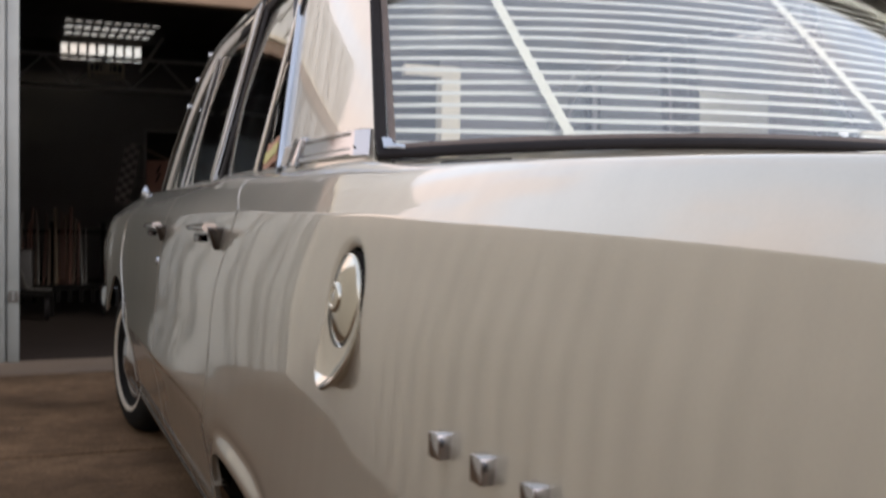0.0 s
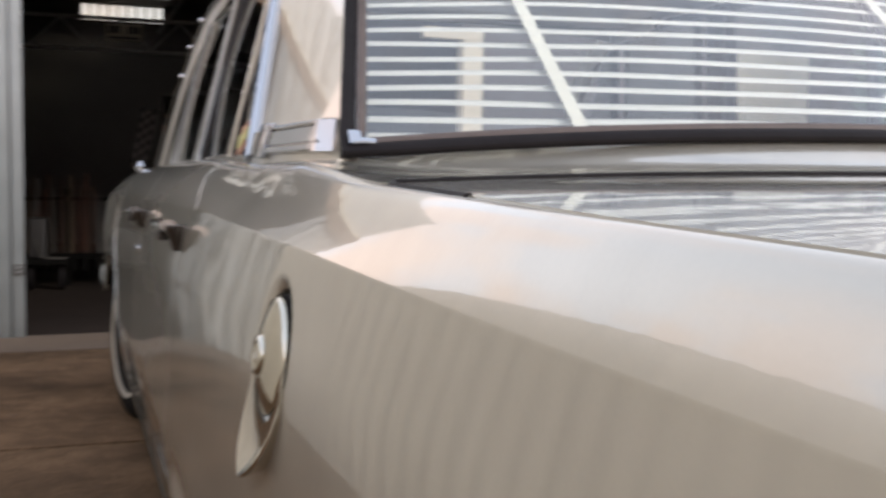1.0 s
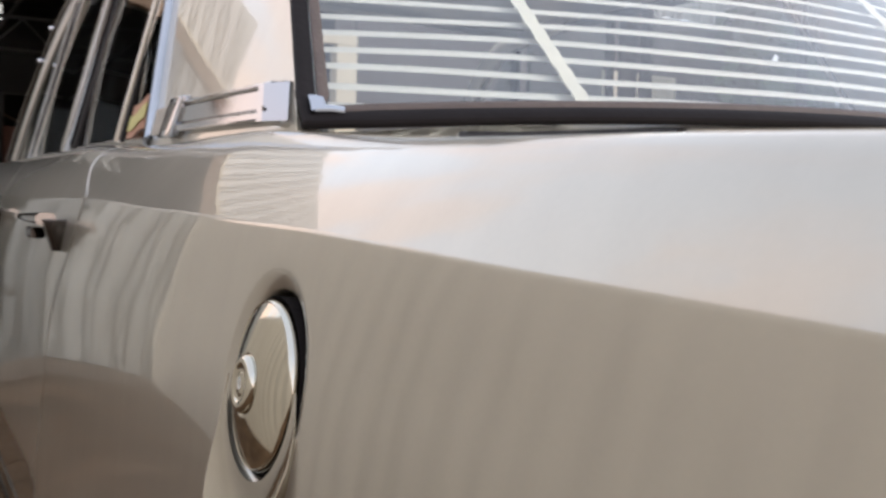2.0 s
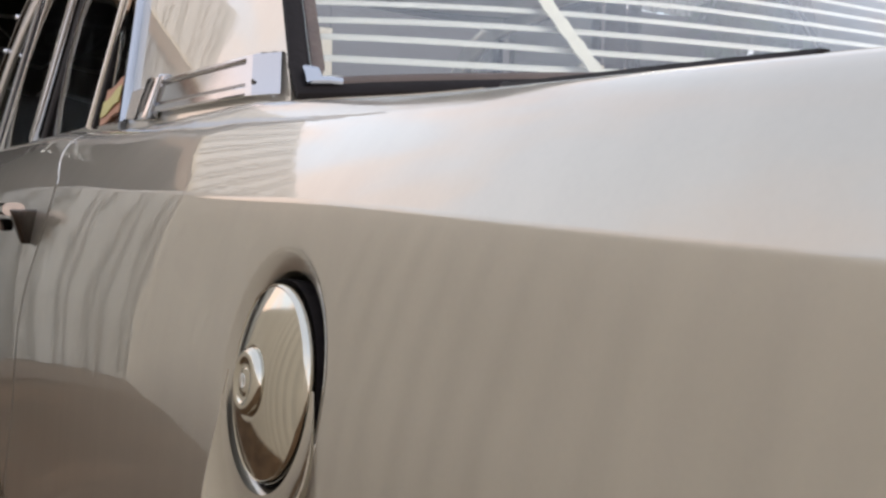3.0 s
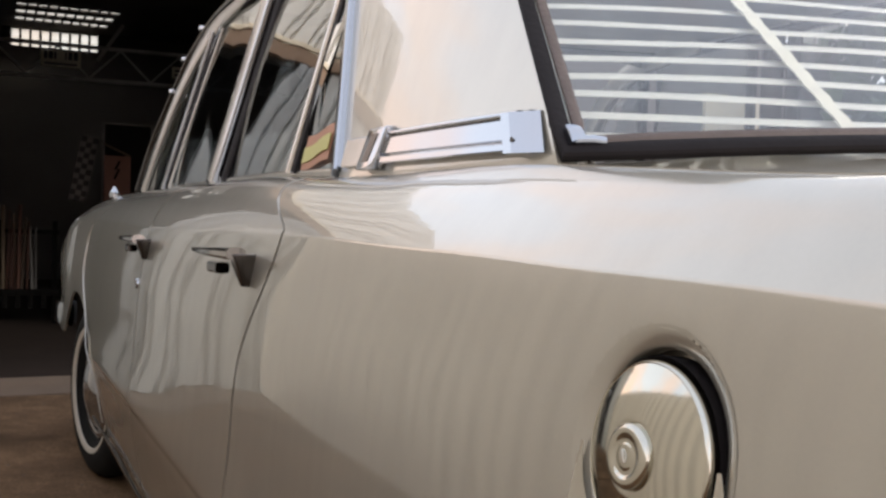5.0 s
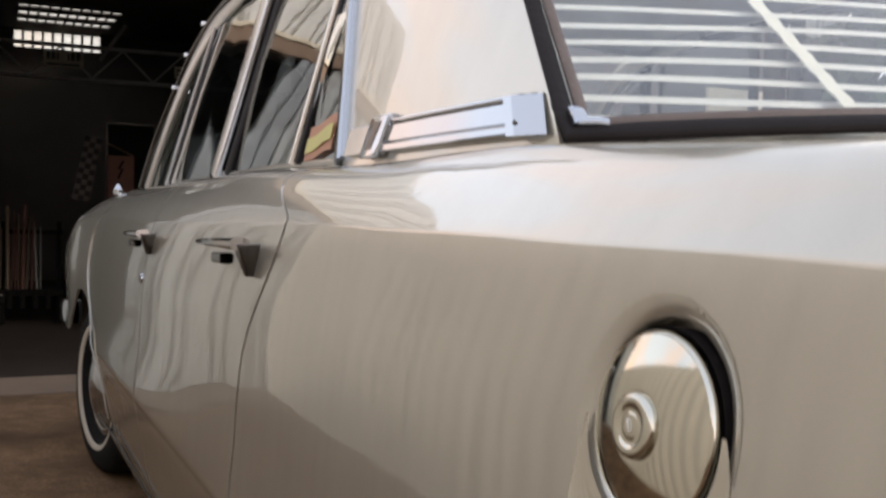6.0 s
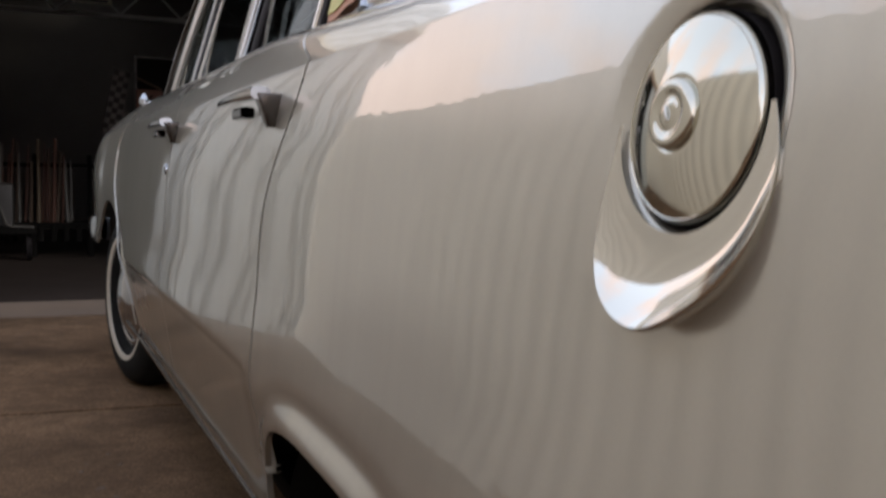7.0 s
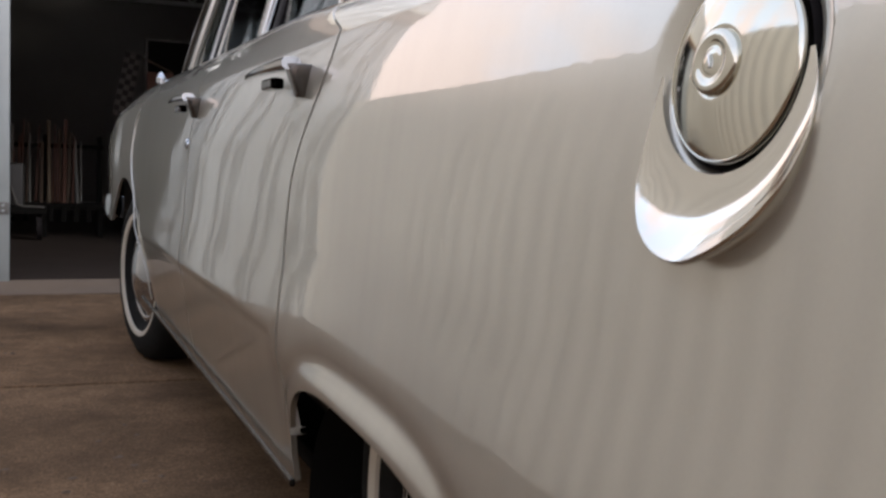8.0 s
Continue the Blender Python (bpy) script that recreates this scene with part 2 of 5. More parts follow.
def speckle(m, layers):
    """Grit and pits in a surface: several scales of light and dark flecks."""
    nt = m.node_tree
    b = nt.nodes["Principled BSDF"]
    tc = nt.nodes.new("ShaderNodeTexCoord")
    base = b.inputs["Base Color"].links[0].from_socket
    for scale, low, high, dark, light in layers:
        n = nt.nodes.new("ShaderNodeTexNoise")
        n.inputs["Scale"].default_value, n.inputs["Detail"].default_value, n.inputs["Roughness"].default_value = scale, 6.0, 0.65
        nt.links.new(tc.outputs["Object"], n.inputs["Vector"])
        mr = nt.nodes.new("ShaderNodeMapRange")
        mr.inputs["From Min"].default_value, mr.inputs["From Max"].default_value = low, high
        mr.inputs["To Min"].default_value, mr.inputs["To Max"].default_value = dark, light
        nt.links.new(n.outputs["Fac"], mr.inputs["Value"])
        hsv = nt.nodes.new("ShaderNodeHueSaturation")
        nt.links.new(mr.outputs["Result"], hsv.inputs["Value"])
        nt.links.new(base, hsv.inputs["Color"])
        base = hsv.outputs["Color"]
    nt.links.new(base, b.inputs["Base Color"])


speckle(CONCRETE, ((1.6, 0.35, 0.65, 0.72, 1.30), (55, 0.36, 0.64, 0.82, 1.20), (130, 0.36, 0.66, 0.62, 1.45)))
TRANSLUCENT = bpy.data.materials.new("translucent_roof_sheet")
TRANSLUCENT.use_nodes = True
_nt = TRANSLUCENT.node_tree
_nt.nodes.remove(_nt.nodes["Principled BSDF"])
_tr = _nt.nodes.new("ShaderNodeBsdfTranslucent")
_tr.inputs["Color"].default_value = (0.85, 0.83, 0.76, 1)
_cl = _nt.nodes.new("ShaderNodeBsdfTransparent")
_cl.inputs["Color"].default_value = (0.9, 0.88, 0.82, 1)
_mx = _nt.nodes.new("ShaderNodeMixShader")
_mx.inputs[0].default_value = 0.6
_nt.links.new(_tr.outputs[0], _mx.inputs[1])
_nt.links.new(_cl.outputs[0], _mx.inputs[2])
_nt.links.new(_mx.outputs[0], _nt.nodes["Material Output"].inputs["Surface"])


# ---------------------------------------------------------------- mesh helpers
def finish(bm, sharp=32.0):
    bmesh.ops.recalc_face_normals(bm, faces=bm.faces[:])
    for f in bm.faces:
        f.smooth = True
    for e in bm.edges:
        if len(e.link_faces) == 2 and e.calc_face_angle(0) > radians(sharp):
            e.smooth = False


def part(name, bm, mat, parent=None, label="", sharp=32.0, facing=None):
    """One mesh object, in world places, under a thing or a part. facing turns an open sheet's face that way."""
    finish(bm, sharp)
    if facing is not None and sum(f.normal.dot(facing) * f.calc_area() for f in bm.faces) < 0:
        bmesh.ops.reverse_faces(bm, faces=bm.faces[:])
    me = bpy.data.meshes.new(name)
    bm.to_mesh(me)
    bm.free()
    me.materials.append(mat)
    ob = new(name, me)
    if parent is not None:
        ob.parent = parent
        if parent.type == "EMPTY":
            ob.matrix_parent_inverse = Matrix.Translation(-parent.location)
    return tagged(ob, label=label)


def thing(name, at, label, category, group="", kind=""):
    e = new(name)
    e.location = at
    e.empty_display_size = 0.1
    return tagged(e, label=label, category=category, group=group, kind=kind)


def smooth_curve(*pts):
    """A smooth function through points (t, value), flat in its overshoot."""
    xs, ys = np.array([p[0] for p in pts], float), np.array([p[1] for p in pts], float)
    d = np.diff(ys) / np.diff(xs)
    m = np.concatenate([[d[0]], np.where(d[:-1] * d[1:] > 0, (d[:-1] + d[1:]) / 2, 0.0), [d[-1]]])

    def f(t):
        t = min(max(t, xs[0]), xs[-1])
        i = min(max(int(np.searchsorted(xs, t)) - 1, 0), len(xs) - 2)
        h = xs[i + 1] - xs[i]
        s = (t - xs[i]) / h
        return float((2 * s**3 - 3 * s**2 + 1) * ys[i] + (s**3 - 2 * s**2 + s) * h * m[i] + (-2 * s**3 + 3 * s**2) * ys[i + 1] + (s**3 - s**2) * h * m[i + 1])

    return f


def grid_faces(bm, rings, closed=False):
    """Faces between rows of points."""
    vs = [[bm.verts.new(p) for p in ring] for ring in rings]
    for a, b in zip(vs, vs[1:]):
        n = len(a)
        for i in range(n if closed else n - 1):
            j = (i + 1) % n
            if len({a[i], a[j], b[j], b[i]}) == 4:
                bm.faces.new((a[i], a[j], b[j], b[i]))
    return vs


def flow(pts, n=24):
    """Points smoothed into an even curve."""
    p = [Vector(q) for q in pts]
    fs = [smooth_curve(*[(k, q[a]) for k, q in enumerate(p)]) for a in range(3)]
    return [tuple(f(t) for f in fs) for t in np.linspace(0, len(p) - 1, n)]


def sweep(bm, pts, section, up=(0, 0, 1), closed=False):
    """A bar of the given section (side, up) along points."""
    pts = [Vector(p) for p in pts]
    rings = []
    for i, p in enumerate(pts):
        a = pts[i - 1] if (i or closed) else p
        b = pts[(i + 1) % len(pts)] if (i < len(pts) - 1 or closed) else p
        d = (b - a).normalized()
        side = d.cross(Vector(up)).normalized()
        top = side.cross(d).normalized()
        rings.append([p + side * u + top * v for u, v in section])
    if closed:
        rings.append(rings[0])
    vs = grid_faces(bm, rings, closed=True)
    if closed:
        bmesh.ops.remove_doubles(bm, verts=bm.verts[:], dist=1e-6)
    else:
        bm.faces.new(vs[0])
        bm.faces.new(vs[-1])
    return bm


def oval(w, h, n=10, power=2.6):
    out = []
    for k in range(n):
        a = 2 * math.pi * (k + 0.5) / n
        c, s = math.cos(a), math.sin(a)
        out.append((w / 2 * math.copysign(abs(c) ** (2 / power), c), h / 2 * math.copysign(abs(s) ** (2 / power), s)))
    return out


def box(bm, lo, hi, bevel=0.0, segs=2):
    c = [(a + b) / 2 for a, b in zip(lo, hi)]
    m = Matrix.Translation(c) @ Matrix.Diagonal((hi[0] - lo[0], hi[1] - lo[1], hi[2] - lo[2], 1))
    r = bmesh.ops.create_cube(bm, size=1, matrix=m)
    if bevel:
        es = list({e for v in r["verts"] for e in v.link_edges})
        bmesh.ops.bevel(bm, geom=es, offset=bevel, segments=segs, affect="EDGES", profile=0.6)
    return bm


def boxed(lo, hi, bevel=0.0, segs=2):
    return box(bmesh.new(), lo, hi, bevel, segs)


def lathe(bm, profile, m, n=48, capped=True):
    """Turned form: profile of (radius, height) about the local z axis."""
    rings = []
    for r, h in profile:
        rings.append([m @ Vector((r * math.cos(2 * math.pi * k / n), r * math.sin(2 * math.pi * k / n), h)) for k in range(n)])
    vs = grid_faces(bm, rings, closed=True)
    for ring, (r, h) in ((vs[0], profile[0]), (vs[-1], profile[-1])):
        if capped:
            bm.faces.new(ring)
    return bm


# ---------------------------------------------------------------- the car's form
XC = 1.26                                   # centre line
side_plan = smooth_curve((0.10, 0.372), (0.35, 0.335), (0.5, 0.318), (0.7, 0.302), (0.9, 0.2895), (1.05, 0.2835), (1.6, 0.2805), (2.0, 0.279), (2.4, 0.274), (2.8, 0.266), (3.2, 0.259), (3.6, 0.252), (4.0, 0.243), (4.4, 0.231), (4.7, 0.219), (5.0, 0.206), (5.15, 0.206), (5.34, 0.240))
belt_plan = smooth_curve((1.6, 0.281), (2.0, 0.292), (3.0, 0.300), (4.0, 0.284), (4.6, 0.257), (5.0, 0.228))
crease_z = smooth_curve((0.10, 0.889), (0.30, 0.9035), (0.4, 0.9090), (0.6, 0.9170), (0.7, 0.9205), (0.8, 0.9240), (0.9, 0.9280), (1.0, 0.9315), (1.15, 0.9335), (1.3, 0.9362), (1.5, 0.9375), (1.9, 0.9420), (3.0, 0.940), (4.2, 0.952), (4.7, 0.940), (5.0, 0.890), (5.2, 0.815), (5.34, 0.760))
top_z = smooth_curve((0.10, 0.948), (0.40, 0.966), (0.56, 0.973), (0.70, 0.9795), (0.89, 0.9865), (1.0, 0.991), (1.2, 1.004), (1.4, 1.016), (1.8, 1.024), (2.0, 1.029), (2.3, 1.040), (2.8, 1.045), (3.4, 1.048), (4.0, 1.049), (4.5, 1.045), (4.8, 1.020), (5.0, 0.975), (5.2, 0.880), (5.34, 0.815))
shoulder_base = smooth_curve((0.10, 0.036), (0.45, 0.033), (0.70, 0.039), (0.95, 0.055), (1.2, 0.074), (1.45, 0.090), (1.8, 0.104), (4.2, 0.104), (5.34, 0.09))
shoulder_w = lambda y: shoulder_base(y) + (max(0.0, belt_plan(y) - side_plan(y)) if 1.6 < y < 5.0 else 0.0)
flank = smooth_curve((0.22, 0.060), (0.265, 0.016), (0.30, 0.006), (0.40, -0.0115), (0.470, -0.0250), (0.486, -0.0278), (0.494, -0.0282), (0.505, -0.0276), (0.56, -0.0230), (0.62, -0.0170), (0.70, -0.0130), (0.76, -0.0094), (0.80, -0.0058), (0.83, -0.0020), (0.86, 0.0030), (0.90, 0.0100), (0.92, 0.0140), (0.95, 0.021))
shoulder_bend = smooth_curve((0.1, 1.6), (0.8, 1.55), (1.3, 1.3), (1.5, 1.35), (1.8, 2.0), (2.1, 2.7), (2.6, 3.1), (4.2, 3.1), (5.4, 2.6))
fender_bulge = smooth_curve((0.1, 0.0), (4.1, 0.0), (4.7, 0.008), (5.0, 0.016), (5.34, 0.020))
SILL_Z = 0.272
REAR_AXLE, FRONT_AXLE = 1.650, 4.58
CAP_Y, CAP_Z = 1.041, 0.831


def arch_z(y, centre, half, top, power=2.9):
    """Upper edge of a wheel opening."""
    q = abs(y - centre) / half
    return -1.0 if q >= 1 else 0.10 + (top - 0.10) * (1 - q**power) ** (1 / power)


def bottom_z(y):
    rear = SILL_Z + 0.10 * max(0.0, (1.3 - y) / 1.2) ** 1.3 if y < 1.3 else (SILL_Z if y < 4.7 else 0.50)
    return max(rear, arch_z(y, REAR_AXLE, 0.458, 0.482), arch_z(y, FRONT_AXLE, 0.43, 0.68, 2.2))


def flare(y, z):
    """Rolled lip round the wheel openings."""
    out = 0.0
    for centre, half, top, power in ((REAR_AXLE, 0.458, 0.482, 2.9),):
        q = ((abs(y - centre) / half) ** power + (max(z - 0.10, 0) / (top - 0.10)) ** power) ** (1 / power)
        d = (q - 1) * half
        if -0.01 < d < 0.15:
            high = min(1.0, max(0.0, (z - top + 0.10) / 0.08))
            out -= 0.006 * high * math.exp(-((d - 0.002) / 0.022) ** 2)
            out += 0.005 * high * math.exp(-((d - 0.046) / 0.015) ** 2)
    return out


def dish(y, z):
    """Filler recess pressed into the quarter panel."""
    r = math.hypot((y - CAP_Y), (z - CAP_Z) * 0.97)
    if r > 0.085:
        return 0.0
    deep = min(max((0.0690 - r) / 0.004, 0), 1)
    return 0.022 * deep + 0.0016 * min(1.0, max(0.0, (0.080 - r) / 0.018)) ** 2


rear_lean = smooth_curve((0.1, 0.012), (1.5, 0.012), (2.0, 0.0), (5.4, 0.0))


ledge = smooth_curve((1.3, 0.0), (2.0, 0.0), (2.16, 0.0065), (4.0, 0.0065), (4.3, 0.003), (5.4, 0.0))


def skin_x(y, z):
    return side_plan(y) + flank(z) + ledge(y) / (1 + math.exp(min(40.0, max(-40.0, (z - 0.505) / 0.0035)))) - rear_lean(y) * min(0.24, max(0.0, 0.73 - z)) + flare(y, z) + dish(y, z) - fender_bulge(y) * min(1.0, max(0.0, (z - 0.58) / 0.2))


LOW_V = [0.0, 0.006, 0.014, 0.024, 0.036, 0.05, 0.066, 0.085, 0.107, 0.13, 0.155, 0.185, 0.22, 0.27, 0.295, 0.315, 0.33, 0.34, 0.35, 0.36, 0.37, 0.38, 0.395, 0.415, 0.44, 0.50, 0.56, 0.61]
FINE_V = LOW_V + [0.61 + 0.385 * k / 95 for k in range(1, 96)] + [1.0]
PLAIN_V = LOW_V + [0.67, 0.73, 0.79, 0.85, 0.90, 0.94, 0.97, 0.99, 1.0]
SHOULDER = [0.006, 0.02, 0.05, 0.10, 0.18, 0.28, 0.40, 0.52, 0.64, 0.76, 0.87, 0.95, 1.0]


def flank_row(y, fractions):
    zb, zc, zt = bottom_z(y), crease_z(y), top_z(y)
    pts = [(skin_x(y, zb) + 0.009, y, zb + 0.002)]
    for v in fractions:
        z = zb + (zc - zb) * v
        pts.append((skin_x(y, z), y, z))
    x0, w, bend = skin_x(y, zc), shoulder_w(y), shoulder_bend(y)
    for s in SHOULDER:
        pts.append((x0 + w * s, y, zc + (zt - zc) * (1 - (1 - s) ** bend)))
    pts.append((x0 + w + 0.012, y, zt - 0.010))
    return pts


def ys_between(y0, y1, step, *dense):
    ys = set(np.round(np.linspace(y0, y1, max(2, int((y1 - y0) / step) + 1)), 4))
    for a, b, st in dense:
        ys |= set(np.round(np.arange(max(a, y0), min(b, y1), st), 4))
    out = []
    for y in sorted(ys):
        if not out or y - out[-1] > 0.0026:
            out.append(float(y))
    out[-1] = y1
    return out


def mirrored(pts, side):
    return pts if side > 0 else [(2 * XC - x, y, z) for x, y, z in pts]


def skin_panel(name, parent, side, ys, fractions, lean=None, label=""):
    """A pressed body panel with hemmed edges. lean shifts its ends along y by height."""
    bm = bmesh.new()
    rows = []
    for k, y in enumerate(ys):
        row = flank_row(y, fractions)
        if lean:
            fix = []
            for x, yy, z in row:
                y2 = yy + lean(yy, z)
                fix.append((x + side_plan(y2) - side_plan(yy), y2, z))
            row = fix
        rows.append(row)
    hem0 = [(x + 0.016, y + 0.0005, z) for x, y, z in rows[0]]
    hem1 = [(x + 0.016, y - 0.0005, z) for x, y, z in rows[-1]]
    grid_faces(bm, [mirrored(r, side) for r in [hem0, *rows, hem1]])
    return part(name, bm, PAINT, parent, label, sharp=40, facing=Vector((-side, 0, 0)))


car = thing("car", (XC, 2.8, 0), "champagne beige four-door sedan with chrome trim parked on concrete", "car")

# the rear door's back edge, by height
gap_line = smooth_curve((0.25, 2.02), (0.45, 2.042), (0.60, 2.054), (0.70, 2.052), (0.745, 2.042), (0.79, 2.016), (0.833, 1.980), (0.87, 1.950), (0.91, 1.924), (0.944, 1.915), (0.972, 2.000), (1.006, 2.100), (1.06, 2.150))
fender_line = smooth_curve((0.25, 3.95), (0.42, 4.00), (0.56, 4.18), (0.63, 4.27), (0.72, 4.38), (0.84, 4.41), (0.92, 4.39), (0.95, 4.30), (0.99, 4.16), (1.06, 4.10))
DOOR_BACK, DOOR_MID, DOOR_FRONT = 2.05, 3.09, 4.36
GAP = 0.0105


ARCH_YS = (REAR_AXLE - 0.464, REAR_AXLE - 0.33, 0.006), (REAR_AXLE + 0.33, REAR_AXLE + 0.464, 0.006), (REAR_AXLE - 0.33, REAR_AXLE + 0.33, 0.02)
FARCH_YS = (FRONT_AXLE - 0.436, FRONT_AXLE - 0.31, 0.006), (FRONT_AXLE + 0.31, FRONT_AXLE + 0.436, 0.006), (FRONT_AXLE - 0.33, FRONT_AXLE + 0.33, 0.025)
quarter_lean = lambda y, z: (gap_line(z) - DOOR_BACK) * max(0.0, 1 - (DOOR_BACK - GAP - y) / 0.62)
door_lean = lambda y, z: (gap_line(z) - DOOR_BACK) * max(0.0, 1 - (y - DOOR_BACK) / 0.55)
front_lean = lambda y, z: (fender_line(z) - DOOR_FRONT) * max(0.0, 1 - (DOOR_FRONT - GAP - y) / 0.85)
fender_lean = lambda y, z: (fender_line(z) - DOOR_FRONT) * max(0.0, 1 - (y - DOOR_FRONT) / 0.65)
for side in (1, -1):
    skin_panel("quarter_panel", car, side, ys_between(0.10, DOOR_BACK - GAP, 0.05, (0.86, 0.968, 0.012), (0.968, 1.124, 0.0030), (1.124, 1.22, 0.012), *ARCH_YS), FINE_V, quarter_lean)
    rear_door = skin_panel("rear_door", car, side, ys_between(DOOR_BACK, DOOR_MID - GAP, 0.05, (2.05, 2.25, 0.02)), PLAIN_V, door_lean)
    front_door = skin_panel("front_door", car, side, ys_between(DOOR_MID, DOOR_FRONT - GAP, 0.05), PLAIN_V, front_lean)
    skin_panel("front_fender", car, side, ys_between(DOOR_FRONT, 5.34, 0.04, *FARCH_YS), PLAIN_V, fender_lean)

    def bright(name, pts, w, h, parent, mat=CHROME, up=(0, 0, 1), label=""):
        return part(name, sweep(bmesh.new(), mirrored([tuple(p) for p in pts], side), oval(w, h), up), mat, parent, label)

    # sill strip and the black underside behind it
    bright("sill_moulding", [(side_plan(y) + 0.006, y, SILL_Z + 0.008) for y in np.linspace(2.05, 4.16, 30)], 0.010, 0.013, car, DARK_CHROME, label="tarnished thin sill moulding")
    # belt moulding along the doors
    bright("belt_moulding", [(skin_x(y, crease_z(y)) + shoulder_w(y) + 0.004, y, top_z(y) + 0.004) for y in np.linspace(1.97, 4.14, 24)], 0.018, 0.016, car, DULL_CHROME)
    # rolled front edge of the door along the fender gap
    bright("door_edge", [(skin_x(fender_line(z), z) - 0.0005, fender_line(z) - 0.006, z) for z in np.linspace(0.30, 0.93, 26)], 0.0042, 0.005, front_door, FRAME_PAINT, (1, 0, 0), "rolled edge of the door")
    # door handles: long blade, finger bar and a drop-shaped end
    for door, hy in ((rear_door, 2.025), (front_door, 3.03)):
        hx, hz = side_plan(hy) - 0.018, 0.906
        bm = bmesh.new()
        rings = []
        for q in np.linspace(0, 1, 12):
            x, y, z = hx - 0.012 * math.sin(q * 2.4), hy + 0.315 * q, hz + 0.004 - 0.002 * q
            w, h = 0.026 * (1 - q) ** 0.6 + 0.004, 0.018 * (1 - 0.75 * q) + 0.002
            rings.append(mirrored([(x + u, y, z + v) for u, v in oval(w, h, 10)], side))
        vs = grid_faces(bm, rings, closed=True)
        bm.faces.new(vs[0]), bm.faces.new(vs[-1])
        handle = part("handle", bm, HANDLE, door, "chrome pull handle on the door")
        bm = bmesh.new()
        cs = []
        for z, dx, ya, yb in ((hz + 0.004, -0.006, hy - 0.003, hy + 0.030), (hz - 0.044, 0.010, hy + 0.001, hy + 0.013)):
            xb = side_plan(hy) + flank(z) + 0.004
            cs += mirrored([(hx + dx, ya, z), (xb, ya, z), (xb, yb, z), (hx + dx, yb, z)], side)
        cv = [bm.verts.new(c) for c in cs]
        for f in ((0, 1, 2, 3), (4, 7, 6, 5), (0, 4, 5, 1), (1, 5, 6, 2), (2, 6, 7, 3), (3, 7, 4, 0)):
            bm.faces.new([cv[k] for k in f])
        bmesh.ops.bevel(bm, geom=bm.edges[:], offset=0.0028, segments=3, affect="EDGES", profile=0.6)
        part("handle_bracket", bm, BRACKET, handle)
        part("push_button", sweep(bmesh.new(), mirrored([(hx - 0.002, hy + 0.085, hz - 0.020), (hx - 0.003, hy + 0.150, hz - 0.020)], side), oval(0.022, 0.018, 10, 4)), BRACKET, handle)

for side in (1, -1):
    ky = 3.115
    kx = skin_x(ky, 0.80)
    at = Matrix.Translation((kx, ky, 0.80)) @ Matrix.Rotation(radians(-90), 4, "Y") if side > 0 else Matrix.Translation((2 * XC - kx, ky, 0.80)) @ Matrix.Rotation(radians(90), 4, "Y")
    lock = part("door_lock", lathe(bmesh.new(), [(0.013, -0.002), (0.0125, 0.003), (0.010, 0.005), (0.006, 0.0045), (0.001, 0.0045)], at, 24), CHROME, car, "small round chrome door lock")
    part("key_slot", boxed((kx - 0.0055, ky - 0.001, 0.794), (kx - 0.0045, ky + 0.001, 0.806)) if side > 0 else boxed((2 * XC - kx + 0.0045, ky - 0.001, 0.794), (2 * XC - kx + 0.0055, ky + 0.001, 0.806)), DARK, lock)

# filler: black ring, turned cap, boss and lock
def outward(x, y, z):
    """Local z points out of the car's side."""
    lean = Vector((0, 0, 1)).rotation_difference(Vector((-1.0, -0.005, 0.115)))
    return Matrix.Translation((x, y, z)) @ lean.to_matrix().to_4x4()


CAP_X = side_plan(CAP_Y) + flank(CAP_Z) + 0.001
bm = bmesh.new()
rings = []
for r, inset in ((0.0724, -0.0003), (0.0705, 0.0000), (0.0685, 0.0005), (0.0660, 0.0012), (0.0635, 0.0021), (0.0612, 0.0032), (0.0594, 0.0046), (0.0582, 0.0072), (0.0577, 0.0140)):
    ring = []
    for a in np.linspace(0, 2 * math.pi, 96, endpoint=False):
        y, z = CAP_Y + r * math.cos(a), CAP_Z + r * math.sin(a) / 0.97
        ring.append((side_plan(y) + flank(z) + inset + 0.0016 * min(1.0, (0.080 - r) / 0.018) ** 2, y, z))
    rings.append(ring)
grid_faces(bm, rings, closed=True)
part("filler_lip", bm, PAINT, car, facing=Vector((-1, 0, 0)))
part("filler_throat", lathe(bmesh.new(), [(0.0530, -0.020), (0.0530, -0.010), (0.0560, -0.0068), (0.0568, -0.0050), (0.0575, -0.0040), (0.0580, -0.018)], outward(CAP_X, CAP_Y, CAP_Z), 72), RUBBER, car, "black rubber filler ring")
cap_profile = [(0.0522, -0.016), (0.0547, -0.006), (0.0549, -0.002), (0.0542, 0.0005), (0.0532, 0.0016)]
cap_profile += [(r, 0.0122 - 0.0110 * (r / 0.0525) ** 2) for r in np.linspace(0.0525, 0.0195, 14)] + [(0.0185, 0.0100)]
fuel_cap = part("fuel_cap", lathe(bmesh.new(), cap_profile, outward(CAP_X, CAP_Y, CAP_Z), 72), CAP_METAL, car, "round chrome fuel filler cap", sharp=50)
boss = part("boss", lathe(bmesh.new(), [(0.0188, 0.0085), (0.0184, 0.0122), (0.0174, 0.0142), (0.0150, 0.0150), (0.0120, 0.0148), (0.0112, 0.0138), (0.0080, 0.0132), (0.0072, 0.0138), (0.0060, 0.0142), (0.002, 0.0141)], outward(CAP_X, CAP_Y, CAP_Z), 48), CAP_METAL, fuel_cap, sharp=50)
seat_m = outward(CAP_X, CAP_Y, CAP_Z)
